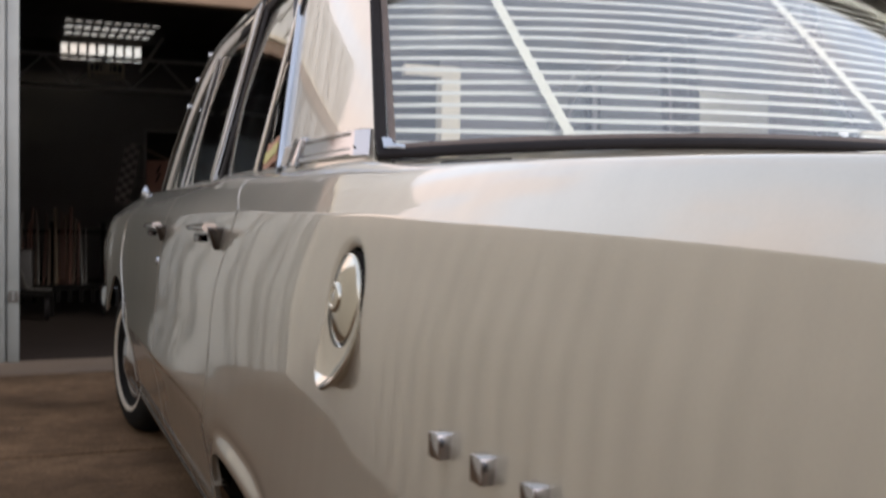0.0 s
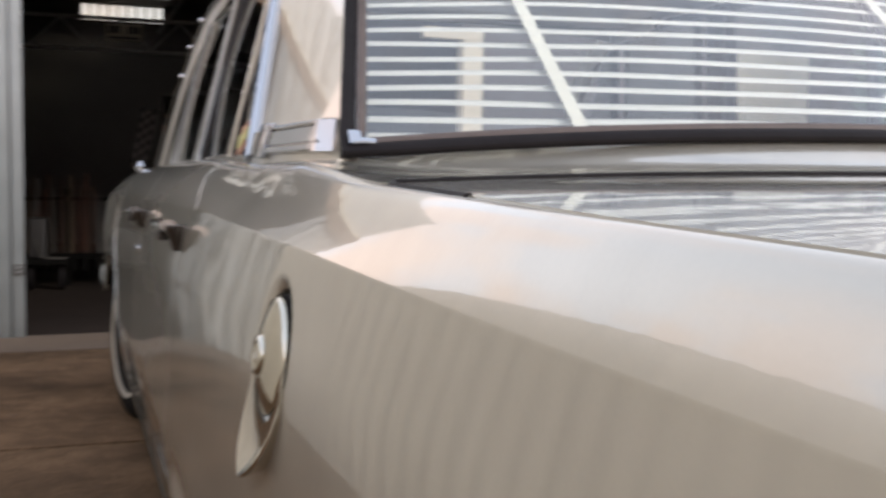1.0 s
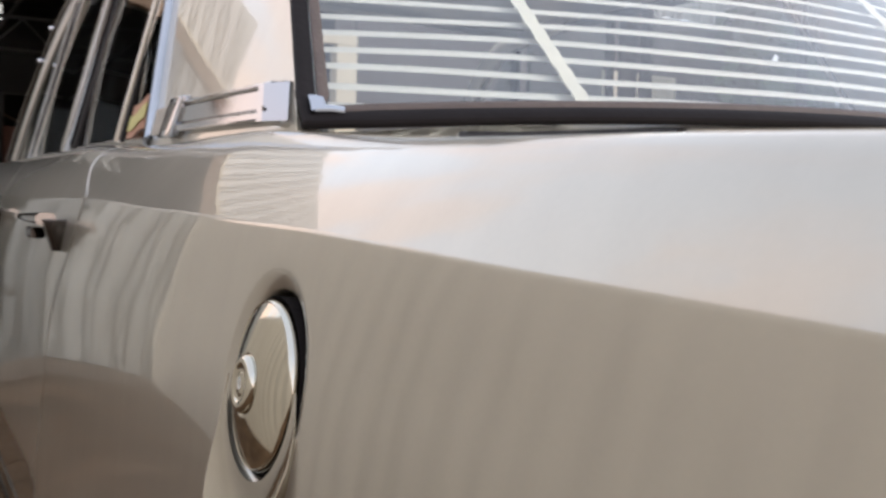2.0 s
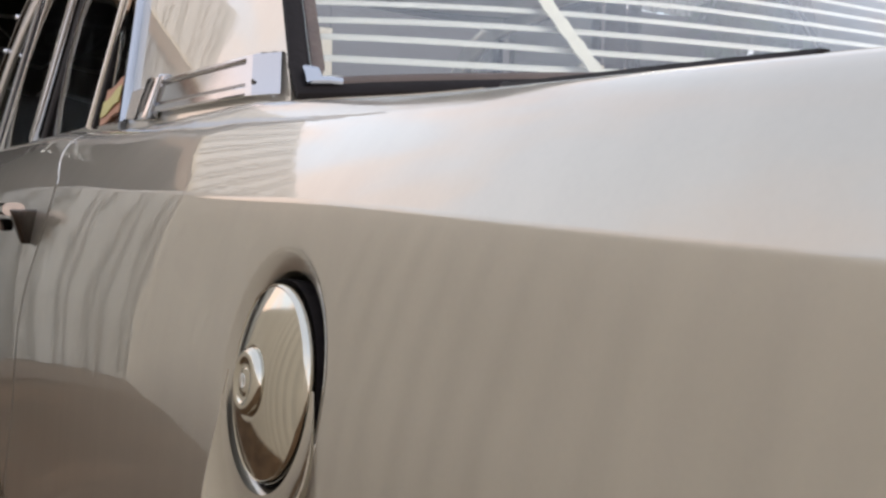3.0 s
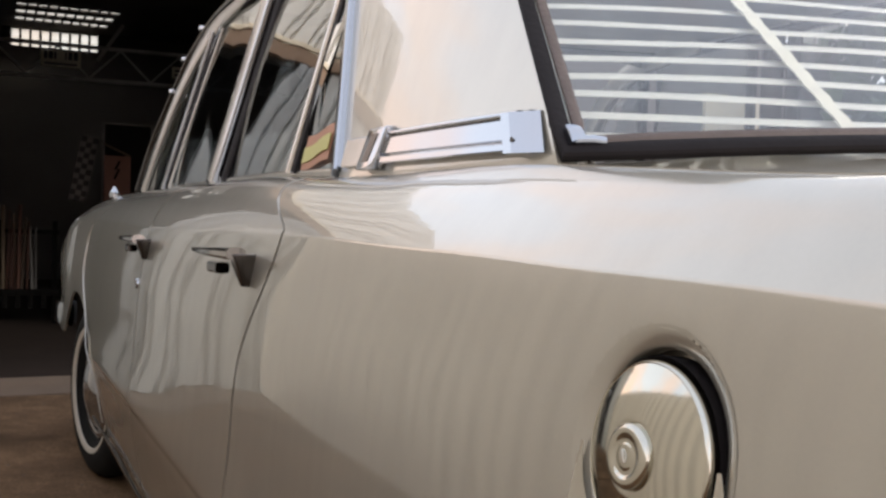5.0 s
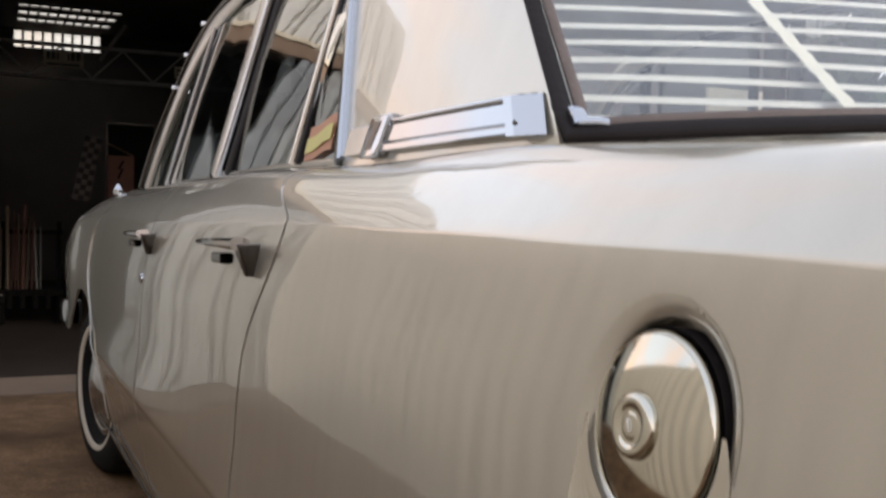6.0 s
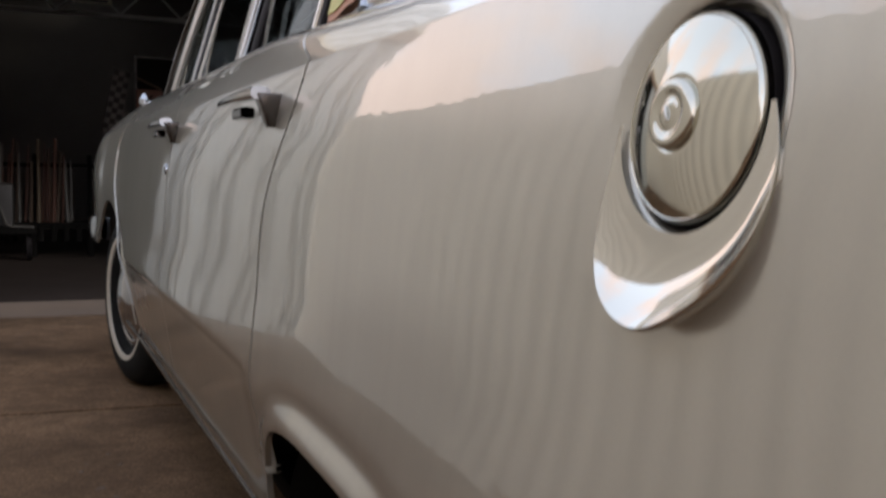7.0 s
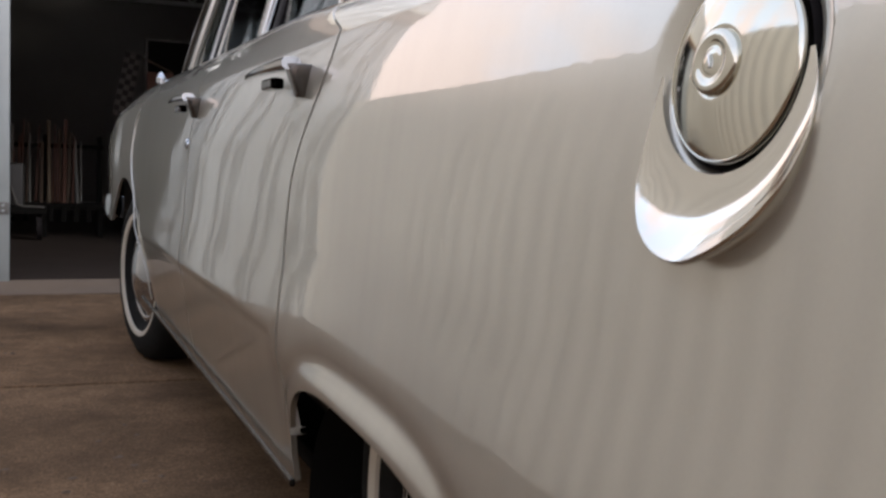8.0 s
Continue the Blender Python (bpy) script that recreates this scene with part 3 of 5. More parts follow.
part("keyhole_cover", sweep(bmesh.new(), [tuple(seat_m @ Vector(p)) for p in ((0.0035, 0.0025, 0.0146), (0.0, 0.001, 0.0150), (-0.0035, 0.0, 0.0146))], oval(0.0022, 0.002, 8), (1, 0, 0)), DULL_CHROME, boss)

# splash guard: a bright crescent lip below the cap
guard_r = smooth_curve((-6, 0.0625), (8, 0.0690), (26, 0.0785), (69, 0.100), (95, 0.1085), (116, 0.1055), (134, 0.093), (148, 0.079), (160, 0.069), (170, 0.0640), (182, 0.0605))
bm = bmesh.new()
rings = []
for deg in np.linspace(-5, 178, 86):           # from the rear, down and round to the front
    ca, sa = -math.cos(radians(deg)), -math.sin(radians(deg))
    r0, r1 = 0.0598, guard_r(deg)
    full = min(1.0, max(0.0, (r1 - r0) / 0.045)) * min(1.0, (deg + 6) / 40, (181 - deg) / 50)
    lip = 0.25 + 0.75 * math.exp(-(((deg - 80) / 42) ** 2))
    ring = []

    def guard_point(r, h):
        y, z = CAP_Y + r * ca, CAP_Z + r * sa
        return (side_plan(y) + flank(z) - h, y, z)

    for k in range(16):
        q = k / 15
        ring.append(guard_point(r0 + (r1 - r0) * q, 0.0006 + (0.0015 * q + 0.018 * lip * q**3) * full))
    for dr, h in ((0.0015, 0.0200), (0.0022, 0.0175), (0.0016, 0.014), (-0.001, 0.006), (-0.002, -0.004)):
        ring.append(guard_point(r1 + dr * full, 0.0008 + (h - 0.002) * full * (lip if h > 0 else 1)))
    rings.append(ring)
vs = grid_faces(bm, rings)
part("splash_guard", bm, GUARD, car, "crescent chrome splash guard under the filler", sharp=50, facing=Vector((-1, 0, 0)))

# three small bright blocks on the quarter panel
for by, bz in ((0.719, 0.721), (0.635, 0.718), (0.551, 0.714)):
    bx = skin_x(by, bz)
    part("badge_block", boxed((bx - 0.012, by - 0.012, bz - 0.012), (bx + 0.010, by + 0.012, bz + 0.012), 0.0022), CHROME, car, "small square chrome badge block")

# ---- wheels
def wheel(cx, cy, side, steer):
    m = Matrix.Translation((cx, cy, 0.325)) @ Matrix.Rotation(radians(steer), 4, "Z") @ Matrix.Rotation(radians(-90 * side), 4, "Y")
    prof = [(0.185, -0.17), (0.22, -0.185), (0.29, -0.185), (0.315, -0.175), (0.325, -0.155), (0.326, -0.10), (0.325, -0.045), (0.317, -0.016), (0.305, -0.004), (0.29, 0.004), (0.26, 0.012), (0.23, 0.010), (0.205, -0.002), (0.19, -0.020), (0.185, -0.04)]
    w = part("wheel", lathe(bmesh.new(), [(0.16, -0.16), (0.178, -0.165), (0.188, -0.16), (0.188, -0.050), (0.182, -0.046), (0.172, -0.050), (0.165, -0.055), (0.12, -0.065)], m, 48), STEEL, car)
    part("tyre", lathe(bmesh.new(), prof, m, 64, False), TYRE, w, "black tyre")
    part("whitewall", lathe(bmesh.new(), [(0.2155, 0.0020), (0.217, 0.0085), (0.225, 0.0120), (0.234, 0.0130), (0.2355, 0.0080)], m, 64, False), WHITEWALL, w, "narrow white sidewall stripe")
    part("hubcap", lathe(bmesh.new(), [(0.186, -0.040), (0.187, -0.026), (0.180, -0.018), (0.170, -0.017), (0.160, -0.020), (0.148, -0.016), (0.132, -0.006), (0.116, 0.002), (0.100, 0.008), (0.085, 0.012), (0.07, 0.015), (0.05, 0.018), (0.03, 0.020), (0.004, 0.021)], m, 48), CHROME, w, "domed chrome hubcap")


wheel(0.266, FRONT_AXLE - 0.10, 1, 11)
wheel(0.365, REAR_AXLE, 1, 0)
wheel(2 * XC - 0.335, FRONT_AXLE - 0.10, -1, 11)
wheel(2 * XC - 0.378, REAR_AXLE, -1, 0)

# ---- lower shell, closing the inside
part("floor_pan", boxed((0.36, 0.4, 0.235), (2 * XC - 0.36, 5.1, 0.27), 0.01), DARK, car)
for yc, half in ((REAR_AXLE, 0.36), (FRONT_AXLE, 0.43)):
    for side in (1, -1):
        bm = bmesh.new()
        rings = []
        for a in np.linspace(0, math.pi, 15):
            y, z = yc + half * math.cos(a), 0.26 + (0.37 if yc > 3 else 0.25) * math.sin(a)
            rings.append(mirrored([(0.30, y, z), (0.62, y, z), (0.62, yc, 0.26)], side))
        grid_faces(bm, rings)
        part("wheel_well", bm, DARK, car)


# ---- deck, nose, roof
def across(y, lift, zf, x0=None, n=29, power=2.4):
    xa = (skin_x(y, crease_z(y)) + shoulder_w(y)) if x0 is None else x0
    pts = []
    for k in range(n):
        q = -1 + 2 * k / (n - 1)
        pts.append((XC + (XC - xa) * q, y, zf(y) + lift * (1 - abs(q) ** power)))
    return pts


def lidded(name, rows, mat=PAINT, drop=0.015, label=""):
    """A pressed sheet with its edges turned down."""
    bm = bmesh.new()
    full = []
    for r in rows:
        full.append([(r[0][0], r[0][1], r[0][2] - drop), *r, (r[-1][0], r[-1][1], r[-1][2] - drop)])
    first = [(x, y, z - drop) for x, y, z in full[0]]
    last = [(x, y, z - drop) for x, y, z in full[-1]]
    grid_faces(bm, [first, *full, last])
    return part(name, bm, mat, car, label, facing=Vector((0, 0, 1)))


edge_x = lambda y: skin_x(y, crease_z(y)) + shoulder_w(y)
LID_CROWN = 0.016
lid = lidded("trunk_lid", [across(y, LID_CROWN, lambda t: top_z(t) + 0.001, edge_x(y) + 0.005, power=3) for y in np.linspace(0.12, 0.938, 18)])
seam = [(edge_x(y) + 0.005, y, top_z(y) - 0.0015) for y in np.linspace(0.74, 0.925, 8)]
front = [(x, 0.944, z + 0.0005) for x, _, z in across(0.944, LID_CROWN, lambda t: top_z(t), edge_x(0.944) + 0.012, power=3)]
# black strip laid in the lid's gap to give it the dark of shade
part("lid_seal", sweep(bmesh.new(), [*seam, *front, *[(2 * XC - x, y, z) for x, y, z in reversed(seam)]], oval(0.008, 0.008, 8)), RUBBER, lid, "black strip colouring the shaded gap round the lid")
# cowl: nearly flat by the lid, with a shallow pressed line, then sweeping up to the window's foot
cowl_sweep = smooth_curve((0.0, 0.0), (0.30, 0.04), (0.33, 0.07), (0.55, 0.10), (0.72, 0.12), (0.79, 0.18), (0.86, 0.37), (0.93, 0.68), (1.0, 1.0), (1.04, 1.15), (1.4, 1.15))


def cowl_point(q, s):
    half = XC - edge_x(0.951) - 0.002
    qw = min(1.0, abs(q) * half / (XC - 0.450))
    foot_y, foot_z = 1.275 + 0.138 * qw**2.2 + 0.004, 1.068 - 0.035 * qw**2 - 0.008
    y = 0.951 + (foot_y - 0.951) * s
    z_front = top_z(0.951) + 0.001 + (LID_CROWN + 0.0015) * (1 - abs(q) ** 2.6)
    z = z_front + (foot_z - z_front) * cowl_sweep(s)
    hold = abs(q) ** 5
    x = XC + (XC - edge_x(y) - 0.002) * q
    return (x, y, z * (1 - hold) + (top_z(y) + 0.001) * hold)


lidded("rear_cowl", [[cowl_point(q, s) for q in np.sin(np.linspace(-1, 1, 41) * math.pi / 2)] for s in (0, 0.02, 0.10, 0.20, 0.28, 0.30, 0.315, 0.33, 0.35, 0.45, 0.55, 0.62, 0.68, 0.73, 0.78, 0.80, 0.82, 0.84, 0.86, 0.88, 0.90, 0.92, 0.94, 0.96, 0.98, 1.0, 1.02, 1.05, 1.15)])
lidded("bonnet", [across(y, 0.030 * (1 - max(0, y - 4.9)), lambda t: top_z(t) + 0.001, edge_x(y) + 0.004) for y in np.linspace(4.20, 5.33, 22)])
lidded("front_cowl", [across(y, 0.030, lambda t: top_z(t) + 0.001, edge_x(y) + 0.004) for y in np.linspace(3.95, 4.193, 6)])
# tail and grille panels
bm = bmesh.new()
grid_faces(bm, [[(XC + (XC - side_plan(0.1) - 0.004) * q, 0.105 - 0.03 * (1 - q * q), z) for q in np.linspace(-1, 1, 13)] for z in (0.37, 0.5, 0.7, 0.86, 0.92)])
part("tail_panel", bm, PAINT, car)
bm = bmesh.new()
grid_faces(bm, [[(XC + (XC - side_plan(5.34) - 0.02) * q, 5.335 + 0.03 * (1 - q * q), z) for q in np.linspace(-1, 1, 13)] for z in (0.30, 0.45, 0.6, 0.77)])
part("grille_panel", bm, STEEL, car)
part("front_bumper", sweep(bmesh.new(), [(0.215, 5.00, 0.555), (0.186, 5.10, 0.550), (0.180, 5.28, 0.545), (0.22, 5.42, 0.535), (0.5, 5.49, 0.47), (XC, 5.52, 0.49), (2 * XC - 0.5, 5.49, 0.49), (2 * XC - 0.23, 5.42, 0.49), (2 * XC - 0.185, 5.28, 0.49), (2 * XC - 0.195, 5.10, 0.495)], oval(0.030, 0.10, 12)), CHROME, car, "chrome front bumper wrapping the corner")
part("rear_bumper", sweep(bmesh.new(), [(0.36, 0.20, 0.45), (0.37, 0.06, 0.45), (0.48, 0.0, 0.45), (XC, -0.03, 0.45), (2 * XC - 0.48, 0.0, 0.45), (2 * XC - 0.37, 0.06, 0.45), (2 * XC - 0.36, 0.20, 0.45)], oval(0.04, 0.11, 12)), CHROME, car, "chrome rear bumper")
for side in (1, -1):
    lx = 0.208 if side > 0 else 2 * XC - 0.208
    part("side_lamp", boxed((lx - 0.010, 5.100, 0.800), (lx + 0.012, 5.135, 0.828), 0.003), DULL_CHROME, car, "small bright lamp rim")


def glass_x(y, z):
    """Plane of the side windows."""
    return belt_plan(min(max(y, 1.9), 3.2)) + 0.118 + 0.092 * (z - 1.02) / 0.40 - 0.03 * max(0, y - 3.2)


ROOF_Z = 1.562


def upright(y0, y1, z0, z1, n=9):
    return [(glass_x(y0 + (y1 - y0) * s, z0 + (z1 - z0) * s), y0 + (y1 - y0) * s, z0 + (z1 - z0) * s) for s in np.linspace(0, 1, n)]


# rear window surface: across q in -1..1, up v in 0..1
WIN_HALF0, WIN_HALF1 = XC - 0.444, XC - 0.554


def win(q, v, inward=0.0):
    half = WIN_HALF0 + (WIN_HALF1 - WIN_HALF0) * v
    y = 1.275 + 0.138 * abs(q) ** 2.2 + (0.455 - 0.045 * abs(q) ** 2) * v + inward * 0.66
    z = 1.068 - 0.035 * abs(q) ** 2 + 0.422 * v - 0.012 * v * abs(q) ** 2 - inward * 0.75
    return (XC + half * q, y, z)


def win_top(q):
    return 1.34 - 0.22 * abs(q) ** 3


bm = bmesh.new()
grid_faces(bm, [[win(q, v * win_top(q)) for q in np.linspace(-1, 1, 33)] for v in np.linspace(0, 1, 13)])
bm.normal_update()
bmesh.ops.solidify(bm, geom=bm.faces[:], thickness=0.004)
rear_window = part("rear_window", bm, REAR_GLASS, car, "sloping rear window glass")
rear_window.visible_shadow = False
rim = [win(q, -0.006) for q in np.linspace(-1, 1, 25)] + [win(1, v) for v in np.linspace(0.06, 1.0, 9)] + [win(q, win_top(q)) for q in np.linspace(1, -1, 25)] + [win(-1, v) for v in np.linspace(1.0, 0.06, 9)]
part("window_seal", sweep(bmesh.new(), rim, oval(0.022, 0.014, 12), (0, -0.68, 0.73), closed=True), RUBBER, rear_window, "black rubber window seal")
part("seal_lip", sweep(bmesh.new(), [win(q * 0.980, 0.024) for q in np.linspace(-1, 1, 25)] + [win(0.978, v) for v in np.linspace(0.06, 1.0, 9)] + [win(q * 0.978, win_top(q) - 0.03) for q in np.linspace(1, -1, 25)] + [win(-0.978, v) for v in np.linspace(1.0, 0.06, 9)], oval(0.013, 0.007, 10), (0, -0.68, 0.73), closed=True), LIP_RUBBER, rear_window, "brown inner lip of the seal")
for q in (-1, 1):
    clip = sweep(bmesh.new(), [win(q * 0.990, 0.040, -0.007), win(q * 0.989, 0.022, -0.009), win(q * 0.987, 0.004, -0.006)], oval(0.018, 0.010, 10, 4), (0, -0.68, 0.73))
    sweep(clip, [win(q * 0.992, 0.008, -0.008), win(q * 0.972, 0.007, -0.008), win(q * 0.957, 0.005, -0.006)], oval(0.009, 0.009, 10, 4), (0, -0.68, 0.73))
    part("seal_corner_clip", clip, CHROME, rear_window, "bright corner clip of the seal")

# blind behind the rear window
def blind_at(q, v, inward):
    x, y, z = win(q, v, inward)
    return (x, y + 0.022, z)


blind = part("rear_blind", sweep(bmesh.new(), [blind_at(q * 0.95, 1.03 + 0.09 * (1 - q * q), 0.02) for q in np.linspace(-1, 1, 17)], oval(0.02, 0.02, 8)), SLAT, car, "cream slatted blind with two tapes")
N_SLATS = 18
for k in range(N_SLATS):
    v = 0.040 + 0.0585 * k
    droop = 0.0012 * math.sin(k * 2.3)
    pts = [Vector(blind_at(q * 0.955, v + (0.032 * q * q - 0.0126) / 0.41, 0.024)) + Vector((0, 0, droop * math.cos(q * 5 + k) + 0.0008 * math.sin(k * 5 + q * 9))) for q in np.linspace(-1, 1, 31)]
    part("slat", sweep(bmesh.new(), [tuple(p) for p in pts], [(0.011, -0.0052), (0.004, -0.0006), (-0.004, 0.0022), (-0.011, 0.0034), (-0.011, 0.0046), (-0.003, 0.0036), (0.005, 0.0008), (0.011, -0.0040)]), SLAT, blind)
for tx in (0.764, 1.440):
    rows = []
    for v in np.linspace(0.0, 1.05, 64):
        half = WIN_HALF0 + (WIN_HALF1 - WIN_HALF0) * v
        q = (tx - XC) / half
        wob = 0.0012 * math.sin(v * 95)
        x, y, z = blind_at(q, v, 0.010)
        rows.append([(x - 0.011, y, z + wob), (x + 0.011, y, z + wob), (x + 0.011, y + 0.001, z - 0.0012 + wob), (x - 0.011, y + 0.001, z - 0.0012 + wob)])
    bm = bmesh.new()
    grid_faces(bm, rows, closed=True)
    part("tape", bm, TAPE, blind)

shelf_cloth = thing("shelf_cloth", (1.44, 1.40, 1.05), "white crumpled cloth with a dark hem on the rear shelf", "cloth")
bm = bmesh.new()
rows = []
for a in np.linspace(0, math.pi, 13):
    ring = []
    for k in range(33):
        u = k / 32
        fold = 0.0022 * math.sin(u * 43 + 2 * math.sin(a * 3)) + 0.0012 * math.sin(u * 91 + a * 5)
        x = 1.315 + 0.30 * u
        grow = math.sin(math.pi * min(1.0, 0.12 + u * 0.88)) ** 0.5
        base = Vector(win((x - XC) / WIN_HALF0, 0.055, 0.010))
        ring.append(base + Vector((0, -0.006 * math.cos(a) * grow, (0.020 * math.sin(a) + fold * math.sin(a)) * grow)))
    rows.append(ring)
grid_faces(bm, rows)
part("fabric", bm, SLAT, shelf_cloth)
part("hem", sweep(bmesh.new(), [tuple(Vector(win((x - XC) / WIN_HALF0, 0.100, 0.008)) + Vector((0, 0, 0.003 * math.sin(x * 40)))) for x in np.linspace(1.295, 1.60, 16)], oval(0.006, 0.006, 8)), RUBBER, shelf_cloth, "dark hem")

# roof with gutter
roof_side = lambda y: glass_x(min(y, 3.2), ROOF_Z) + 0.02 * max(0, y - 3.2)
roof_rise = smooth_curve((1.74, 0.034), (1.9, 0.042), (2.4, 0.048), (3.0, 0.040), (3.50, 0.01))
lidded("roof", [[(XC + (XC - roof_side(y)) * q, y, ROOF_Z + 0.006 + (roof_rise(y) + 0.02) * (1 - abs(q) ** 2.6) - (0.02 if y < 1.78 or y > 3.48 else 0.0)) for q in np.linspace(-1, 1, 19)] for y in np.linspace(1.76, 3.50, 22)], drop=0.02)
for side in (1, -1):
    M = lambda pts: mirrored([tuple(p) for p in pts], side)
    # C pillar
    def pillar_x(y, z):
        ya = 2.005 + 0.30 * (z - 1.020) / (ROOF_Z - 1.020)
        xa = glass_x(ya, z) - 0.004
        xw, yw, _ = win(-1, min(1, max(0, (z - 1.030) / 0.41)))
        return xa + (xw - 0.012 - xa) * min(1.0, max(0.0, (ya - y) / (ya - yw + 0.006))) ** 2.2
    bm = bmesh.new()
    rows = []
    for s in np.linspace(0, 1, 12):
        z = 1.020 + (ROOF_Z - 1.020) * s
        ya = 2.005 + 0.30 * s
        yw = win(-1, min(1, max(0, (z - 1.030) / 0.41)))[1]
        row = []
        for q in np.linspace(0, 1, 14):
            y = ya + (yw - 0.006 - ya) * q
            row.append((pillar_x(y, z), y, z))
        rows.append(row)
    rows = [[(x, y, z - 0.02) for x, y, z in rows[0]], *rows]
    grid_faces(bm, [M([(r[0][0] + 0.02, r[0][1], r[0][2]), *r, (r[-1][0] + 0.03, r[-1][1] + 0.01, r[-1][2])]) for r in rows])
    part("c_pillar", bm, PAINT, car, sharp=60, facing=Vector((-side, 0, 0)))
    # bright plate at the pillar's foot
    def foot(y, z, off=0.0):
        return (pillar_x(y, z) - off, y, z)
    low, high = (lambda y: 1.0340 + 0.010 * (y - 1.45)), (lambda y: 1.0785 + 0.008 * (y - 1.45))
    def slab_on(y0, y1, lo, hi, off, n=16):
        """A raised strip along the pillar's foot between two heights."""
        b = bmesh.new()
        grid_faces(b, [M([foot(y, lo(y), 0.0), foot(y, lo(y) + 0.0005, off - 0.0015), foot(y, lo(y) + 0.002, off), foot(y, hi(y) - 0.002, off), foot(y, hi(y) - 0.0005, off - 0.0015), foot(y, hi(y), 0.0)]) for y in np.linspace(y0, y1, n)])
        bmesh.ops.holes_fill(b, edges=b.edges[:], sides=6)
        return b
    plate = part("pillar_plate", slab_on(1.475, 1.86, low, high, 0.0070), DULL_CHROME, car, "bright rectangular plate at the pillar foot")
    part("plate_rim", slab_on(1.488, 1.86, low, lambda y: low(y) + 0.0105, 0.0125), CHROME, plate)
    part("plate_rim", slab_on(1.488, 1.86, lambda y: high(y) - 0.0060, high, 0.0125), CHROME, plate)
    part("plate_panel", slab_on(1.502, 1.836, lambda y: low(y) + 0.0116, lambda y: high(y) - 0.0074, 0.0104), CHROME, plate, "recessed bright panel")
    turn = lambda y: 0.016 - 0.0130 * max(0.0, (1.464 - y) / 0.038)
    bm = bmesh.new()
    grid_faces(bm, [M([foot(y, low(y) - 0.002, 0.0), foot(y, low(y) - 0.002, turn(y)), foot(y + 0.033, high(y) - 0.002, turn(y)), foot(y + 0.033, high(y) - 0.002, 0.0)]) for y in (1.426, 1.440, 1.452, 1.464, 1.480)])
    bmesh.ops.holes_fill(bm, edges=bm.edges[:], sides=4)
    part("plate_end", bm, CHROME, plate, "polished end piece", sharp=12)
    bm = bmesh.new()
    cs = []
    for off in (0.0, 0.017):
        for yb, yt in ((1.893, 1.876), (1.826, 1.812)):
            cs += M([foot(yb, low(yb) - 0.007, off), foot(yt, high(yt) + 0.007, off)])
    cv = [bm.verts.new(c) for c in cs]
    for f in ((0, 1, 3, 2), (4, 6, 7, 5), (0, 4, 5, 1), (2, 3, 7, 6), (0, 2, 6, 4), (1, 5, 7, 3)):
        bm.faces.new([cv[k] for k in f])
    bmesh.ops.bevel(bm, geom=bm.edges[:], offset=0.0045, segments=3, affect="EDGES", profile=0.6)
    part("plate_clasp", bm, CHROME, plate)
    # dark piece on the solid clasp, colouring in the shade of its hollow
    bm = bmesh.new()
    cv = [bm.verts.new(c) for off in (0.012, 0.0178) for c in M([foot(1.872, low(1.87) + 0.004, off), foot(1.857, high(1.86) - 0.002, off), foot(1.834, high(1.83) - 0.002, off), foot(1.849, low(1.85) + 0.004, off)])]
    for f in ((0, 1, 2, 3), (4, 5, 6, 7), (0, 4, 5, 1), (1, 5, 6, 2), (2, 6, 7, 3), (3, 7, 4, 0)):
        bm.faces.new([cv[k] for k in f])
    part("clasp_inset", bm, DARK_CHROME, plate)
    part("plate_tail", slab_on(1.886, 1.985, low, lambda y: high(y) - 0.001, 0.009, 6), DULL_CHROME, plate)
    part("plate_screw", lathe(bmesh.new(), [(0.003, 0.0), (0.003, 0.001), (0.002, 0.0014), (0.0005, 0.0014)], (Matrix.Translation(foot(1.472, low(1.472) + 0.012, 0.0155)) @ Matrix.Rotation(radians(-90), 4, "Y")) if side > 0 else Matrix.Translation(M([foot(1.472, low(1.472) + 0.012, 0.0155)])[0]) @ Matrix.Rotation(radians(90), 4, "Y"), 12), STEEL, plate)

    # window frames, uprights and panes of the two doors
    def upr(name, y0, y1, w, d, mat, z1=ROOF_Z - 0.004, off=0.0):
        return part(name, sweep(bmesh.new(), M([(x - off, y, z) for x, y, z in upright(y0, y1, top_z(y0) + 0.004, z1)]), oval(w, d, 10, 3.5), (1, 0, 0)), mat, car)
    # far-side trims take the dark chrome so their colour carries the shade
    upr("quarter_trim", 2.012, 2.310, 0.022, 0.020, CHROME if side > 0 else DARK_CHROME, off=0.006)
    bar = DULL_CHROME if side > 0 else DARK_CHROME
    upr("division_bar", 2.302, 2.215, 0.014, 0.018, bar, off=0.008)
    upr("division_seal", 2.280, 2.200, 0.022, 0.016, RUBBER, off=0.003)
    upr("door_frame", 2.912, 2.775, 0.050, 0.018, RUBBER, off=0.003)
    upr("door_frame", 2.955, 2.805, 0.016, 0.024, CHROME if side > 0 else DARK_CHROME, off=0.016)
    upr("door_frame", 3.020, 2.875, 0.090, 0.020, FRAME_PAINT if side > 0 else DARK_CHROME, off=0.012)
    upr("door_frame", 3.100, 2.955, 0.040, 0.016, RUBBER, off=0.004)
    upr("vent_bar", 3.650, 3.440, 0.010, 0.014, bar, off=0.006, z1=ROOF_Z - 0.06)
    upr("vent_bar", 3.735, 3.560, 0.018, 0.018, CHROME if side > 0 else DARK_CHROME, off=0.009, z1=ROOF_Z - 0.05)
    upr("vent_seal", 3.700, 3.520, 0.030, 0.012, RUBBER, off=0.002, z1=ROOF_Z - 0.05)
